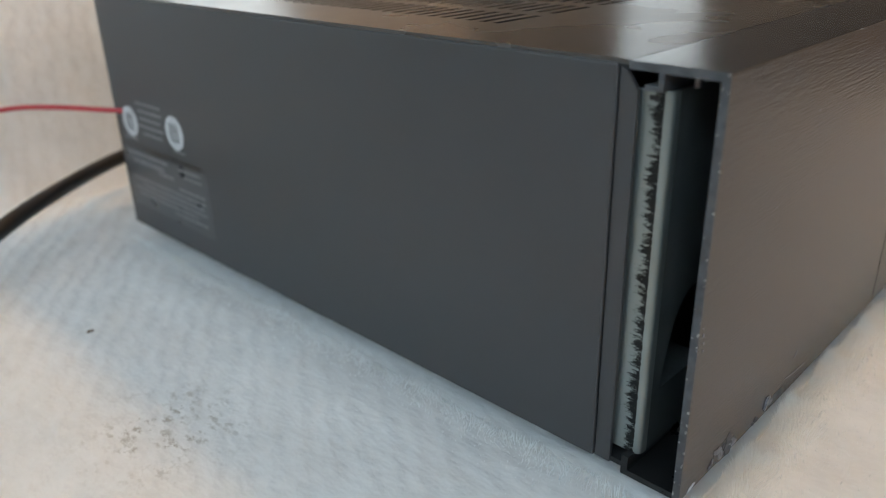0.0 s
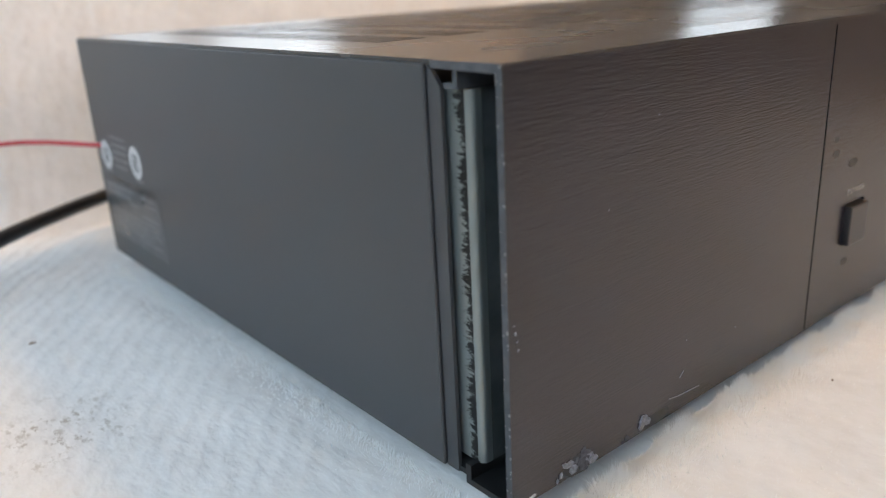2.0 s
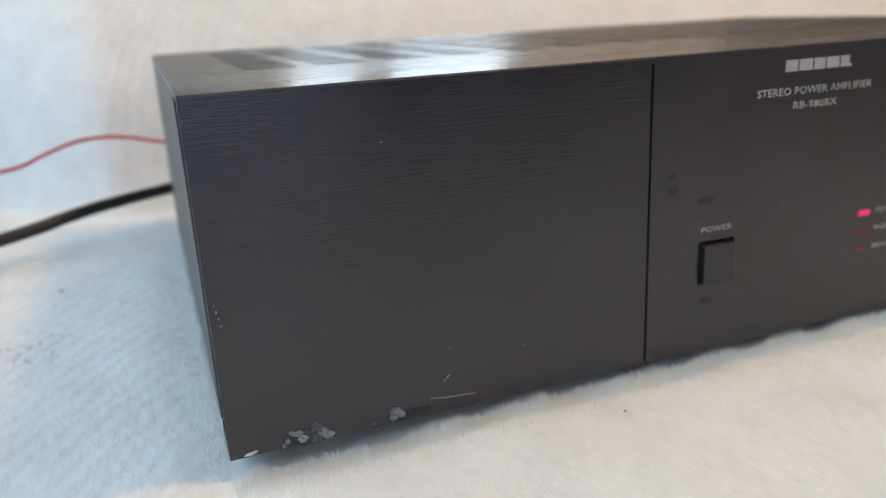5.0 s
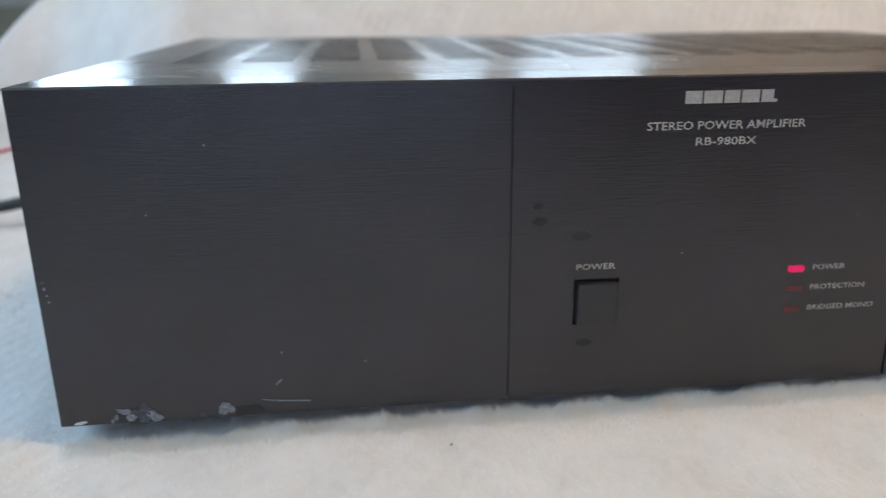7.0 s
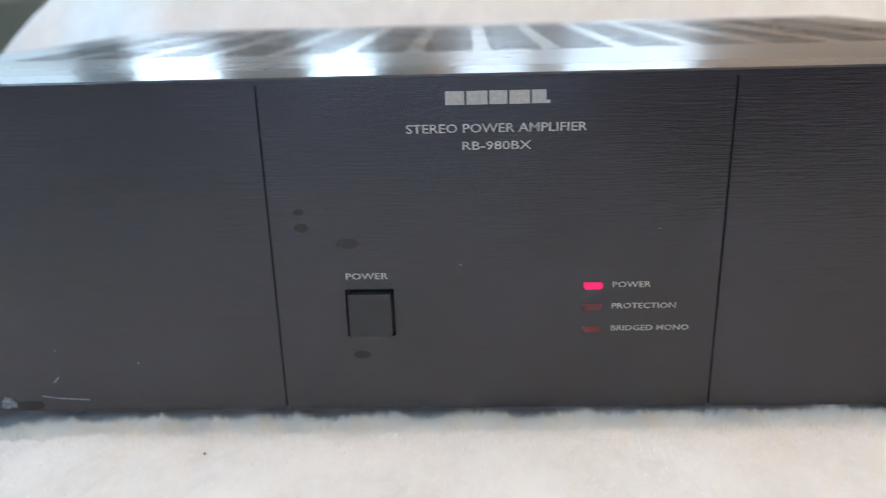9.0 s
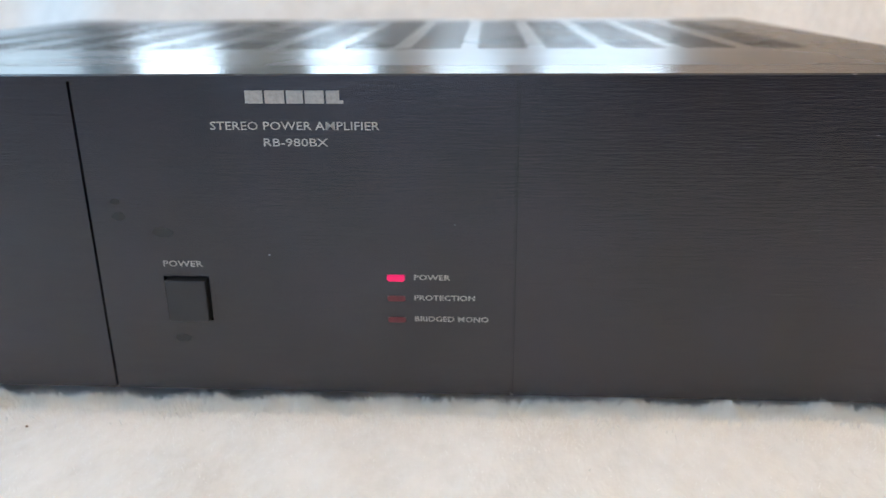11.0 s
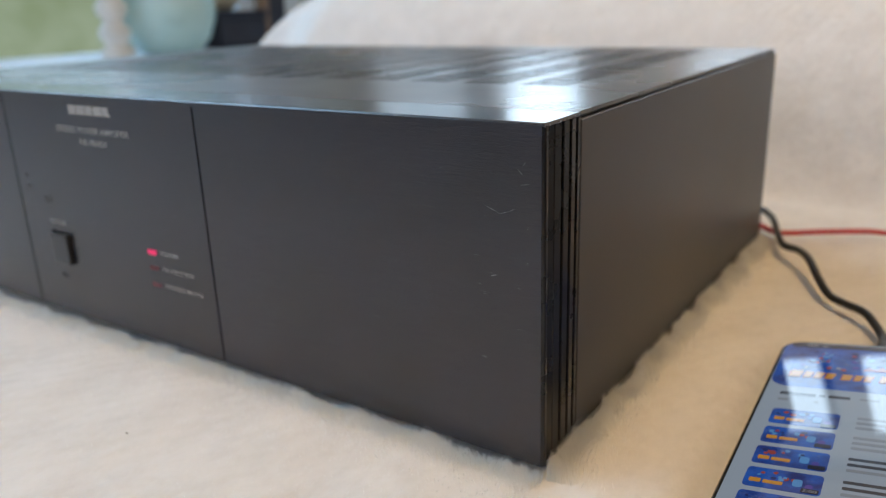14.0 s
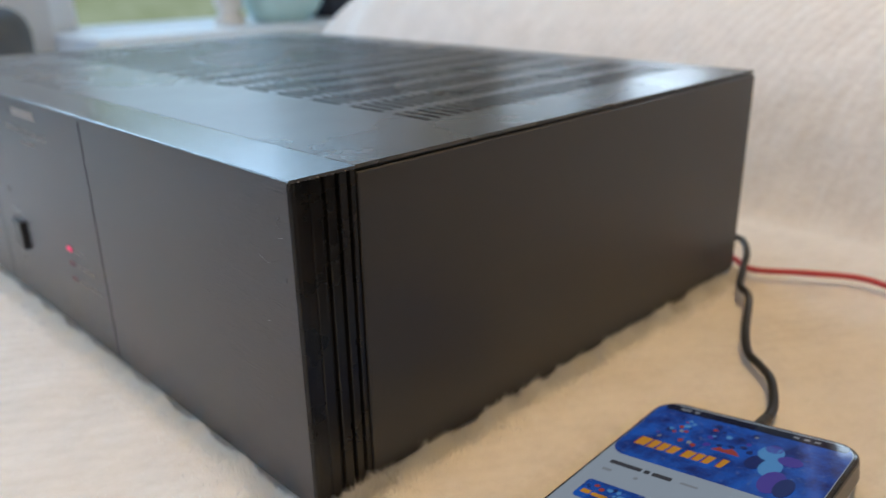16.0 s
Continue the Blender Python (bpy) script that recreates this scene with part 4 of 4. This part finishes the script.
cable("speaker_wire", [(0.410, 0.289, 0.012), (0.436, 0.291, 0.006), (0.452, 0.285, 0.004), (0.474, 0.298, 0.004), (0.500, 0.311, 0.004), (0.521, 0.307, 0.003), (0.547, 0.292, 0.002), (0.600, 0.272, 0.001), (0.622, 0.264, -0.012), (0.640, 0.258, -0.07), (0.655, 0.25, -0.20), (0.68, 0.24, -0.46)],
      0.0016, M_RED, "thin red speaker wire lying on the blanket")
cable("audio_cable", [(0.400, 0.290, 0.012), (0.422, 0.304, 0.013), (0.4350, 0.3055, 0.0120), (0.4460, 0.290, 0.0110), (0.4530, 0.271, 0.0085), (0.4600, 0.2535, 0.0065), (0.4700, 0.2405, 0.0085), (0.4780, 0.2235, 0.0100),
                      (0.4865, 0.2030, 0.0070), (0.4935, 0.1915, 0.0035), (0.5015, 0.1850, 0.0030), (0.5100, 0.1760, 0.0038), (0.5160, 0.1660, 0.0022), (0.5195, 0.1570, 0.0010), (0.5205, 0.1460, 0.0008)],
      0.0019, M_CORD, "thin black audio cable plugged into the phone")

# ---- smartphone ----
phone = tagged(new("smartphone"), "black smartphone with a lit colourful screen, lying on the blanket", "phone")
PW, PL, PT = 0.0742, 0.1495, 0.0090


def phone_part(name, outline, z0, z1, mat, parent, label="", bevel=0.0):
    bm = bmesh.new()
    prism(bm, outline, "z", z0, z1)
    if bevel:
        bmesh.ops.bevel(bm, geom=[e for e in bm.edges if abs(e.verts[0].co.z - e.verts[1].co.z) < 1e-7], offset=bevel, segments=3, profile=0.5, affect="EDGES")
    return part(name, bm, mat, parent, label)


M_PHONE = varied("black_phone_metal", (0.012, 0.012, 0.013), (0.02, 0.02, 0.02), 80, 0.18, 0.2)
M_PAGE = glowing("lit_page", (0.74, 0.80, 0.90), 0.40, rough=0.04)
M_BLUE = glowing("lit_blue", (0.02, 0.09, 0.62), 0.55, rough=0.04)
_s1 = noise_node(M_BLUE, 95, 4, (1, 1, 1), 0.65)
_s2 = noise_node(M_BLUE, 330, 3)
_s3 = mix_colour(M_BLUE, ramp(M_BLUE, _s1, 0.36, 0.60, 0, 1), (0.010, 0.035, 0.24), (0.020, 0.15, 0.70))
link(M_BLUE, mix_colour(M_BLUE, ramp(M_BLUE, _s2, 0.60, 0.72, 0, 0.7), _s3, (0.16, 0.22, 0.50)), socket(M_BLUE, "Emission Color"))
M_DUSK = glowing("lit_near_black", (0.006, 0.012, 0.05), 0.4, rough=0.04)
M_NIGHT = glowing("lit_dark_blue", (0.015, 0.04, 0.22), 0.5, rough=0.04)
M_SKYBLUE = glowing("lit_light_blue", (0.15, 0.42, 0.85), 0.55, rough=0.04)
M_VIOLET = glowing("lit_violet", (0.10, 0.06, 0.42), 0.6, rough=0.04)
M_ORANGE = glowing("lit_orange", (0.85, 0.36, 0.03), 0.6, rough=0.04)
M_SCARLET = glowing("lit_red", (0.55, 0.08, 0.06), 0.5, rough=0.04)
M_GREYTEXT = glowing("lit_grey", (0.10, 0.10, 0.12), 0.4, rough=0.04)
M_PALETEXT = glowing("lit_pale_grey", (0.48, 0.49, 0.53), 0.45, rough=0.04)
phone_part("body", rounded(PW, PL, 0.0095, 8), 0.0, PT, M_PHONE, phone, bevel=0.0016)
Z0 = PT
screen = phone_part("screen", rounded(PW - 0.0034, PL - 0.0040, 0.0080, 8), Z0 - 0.0004, Z0 + 0.00005, M_PAGE, phone, "lit page with a list of pictures")


def on_screen(name, u0, u1, v0, v1, mat, r=0.0004, up=0.00010, shape=None):
    """A flat mark on the screen; u from the left edge and v from the top edge."""
    cx, cy = -PW / 2 + (u0 + u1) / 2, PL / 2 - (v0 + v1) / 2
    out = shape or rounded(u1 - u0, v1 - v0, min(r, 0.49 * (v1 - v0), 0.49 * (u1 - u0)), 4)
    bm = bmesh.new()
    prism(bm, [(cx + a, cy + b) for a, b in out], "z", Z0, Z0 + up)
    return part(name, bm, mat, screen)


on_screen("banner", 0.0019, PW - 0.0019, 0.0030, 0.0455, M_BLUE, 0.0066, 0.00008)
on_screen("status_strip", 0.0040, PW - 0.0040, 0.0030, 0.0074, M_DUSK, 0.002, 0.00012)
for u, w in ((0.010, 0.004), (0.0155, 0.002), (0.052, 0.002), (0.0555, 0.002), (0.0590, 0.002)):
    on_screen("status_mark", u, u + w, 0.0046, 0.0058, M_PALETEXT, 0.0003, 0.00018)
prng = random.Random(4)
for k in range(34):
    u, v = prng.uniform(0.009, 0.043), prng.uniform(0.0100, 0.0275)
    s = prng.uniform(0.0008, 0.0024)
    on_screen("banner_patch", u, u + s, v, v + s, prng.choice((M_NIGHT, M_SKYBLUE, M_SCARLET, M_VIOLET, M_NIGHT, M_PALETEXT)), up=0.00012 + 0.000002 * k, shape=blob(prng, s * 0.7, 9, 0.4))
u = 0.0075
for k, w in enumerate((0.0050, 0.0036, 0.0038, 0.0038, 0, 0.0042, 0.0034, 0.0034, 0, 0.0030)):
    if w:
        rise = 0.0009 * abs(k - 4.5) / 4.5
        slant = [(-w / 2 + 0.0001, -0.0024), (w / 2 - 0.0012, -0.0024), (w / 2 - 0.0002, 0.0021 + rise), (-w / 2 + 0.0007, 0.0024 + rise)]
        for du, mat, up in ((-0.0004, M_SCARLET, 0.00018), (0.0, M_ORANGE, 0.00022)):
            on_screen("title_block", u + du, u + du + w, 0.0318, 0.0366, mat, up=up, shape=slant)
    u += w or 0.0016
on_screen("banner_patch", 0.0320, 0.0420, 0.0230, 0.0275, M_SCARLET, 0.001, 0.00021, [(-0.005, -0.0016), (-0.003, 0.001), (-0.001, 0), (0.001, 0.0018), (0.003, 0.0006), (0.005, -0.0018)])
for u, v, a, b, mat in ((0.0500, 0.0150, 0.0042, 0.0040, M_SKYBLUE), (0.0475, 0.0210, 0.0030, 0.0036, M_NIGHT), (0.0530, 0.0215, 0.0036, 0.0044, M_SKYBLUE), (0.0570, 0.0165, 0.0040, 0.0024, M_VIOLET),
                        (0.0565, 0.0275, 0.0040, 0.0055, M_VIOLET), (0.0500, 0.0128, 0.0030, 0.0022, M_VIOLET), (0.0608, 0.0285, 0.0030, 0.0045, M_NIGHT)):
    v, b = 1.32 * v, 1.25 * b
    on_screen("banner_patch", u - a, u + a, v - b, v + b, mat, shape=[(a * math.cos(2 * math.pi * i / 18), b * math.sin(2 * math.pi * i / 18)) for i in range(18)], up=0.0002 + u * 0.001)
for u0, u1, v, h, mat in ((0.0070, 0.0190, 0.0370, 0.0021, M_GREYTEXT), (0.0200, 0.0220, 0.0370, 0.0021, M_GREYTEXT), (0.0230, 0.0300, 0.0370, 0.0021, M_GREYTEXT), (0.0330, 0.0390, 0.0374, 0.0012, M_PALETEXT),
                          (0.0070, 0.0105, 0.0425, 0.0016, M_PALETEXT), (0.0190, 0.0205, 0.0425, 0.0016, M_PALETEXT)):
    on_screen("text_bar", u0, u1, v + 0.0135, v + 0.0135 + h, mat)
for row in range(6):
    v = 0.0645 + 0.0137 * row
    on_screen("thumbnail", 0.0070, 0.0285, v, v + 0.0112, M_BLUE, 0.0014, 0.00012)
    for k in range(9):
        a, b, s = prng.uniform(0.0085, 0.0210), v + prng.uniform(0.0012, 0.0050), prng.uniform(0.0006, 0.0014)
        on_screen("picture_patch", a, a + s, b, b + s, prng.choice((M_NIGHT, M_SKYBLUE, M_SCARLET, M_NIGHT)), shape=blob(prng, s, 8, 0.4), up=0.00016 + 0.000003 * k)
    on_screen("title_block", 0.0085, 0.0118, v + 0.0062, v + 0.0084, M_ORANGE, 0.0004, 0.0002)
    on_screen("title_block", 0.0124, 0.0180, v + 0.0066, v + 0.0084, M_ORANGE, 0.0004, 0.0002)
    on_screen("picture_patch", 0.0205, 0.0232, v + 0.0040, v + 0.0080, M_SKYBLUE, 0.001, 0.0002)
    on_screen("picture_patch", 0.0240, 0.0262, v + 0.0060, v + 0.0102, M_VIOLET, 0.001, 0.0002)
    on_screen("time_mark", 0.0232, 0.0280, v + 0.0083, v + 0.0106, M_DUSK, 0.0005, 0.00024)
    if row in (3, 4):
        length = lettering("inscription", "2:00" if row == 3 else "2:04", -PW / 2 + 0.0237, -PW / 2 + 0.0275, PL / 2 - v - 0.0102, PL / 2 - v - 0.0087, 0, M_PALETEXT, screen)
        for p in length.data.vertices:
            p.co = (p.co.x, p.co.z, Z0 + 0.00028)
    for n, (du, mat) in enumerate(((0.024, M_GREYTEXT), (0.020, M_GREYTEXT), (0.014, M_PALETEXT))):
        on_screen("text_bar", 0.0335, 0.0335 + du - 0.003 * ((row + n) % 3), v + 0.0006 + 0.0034 * n, v + 0.0022 + 0.0034 * n, mat if row > 1 else M_PALETEXT)
part("side_key", solid(PW / 2 - 0.0002, PW / 2 + 0.0006, 0.02, 0.032, 0.0030, 0.0052, bevel=0.0002), M_PHONE, phone)
phone.matrix_world = pose(0.5251, 0.0645, -0.0035, 0, -8.0, 2.0)
bm = bmesh.new()
tube(bm, [Vector((0.5205, 0.1500, 0.0008)), Vector((0.5205, 0.1340, 0.0010))], 0.0023, 14)
tagged(part("audio_plug", bm, M_CORD, smooth=True), "black audio plug in the phone's top edge", "plug")
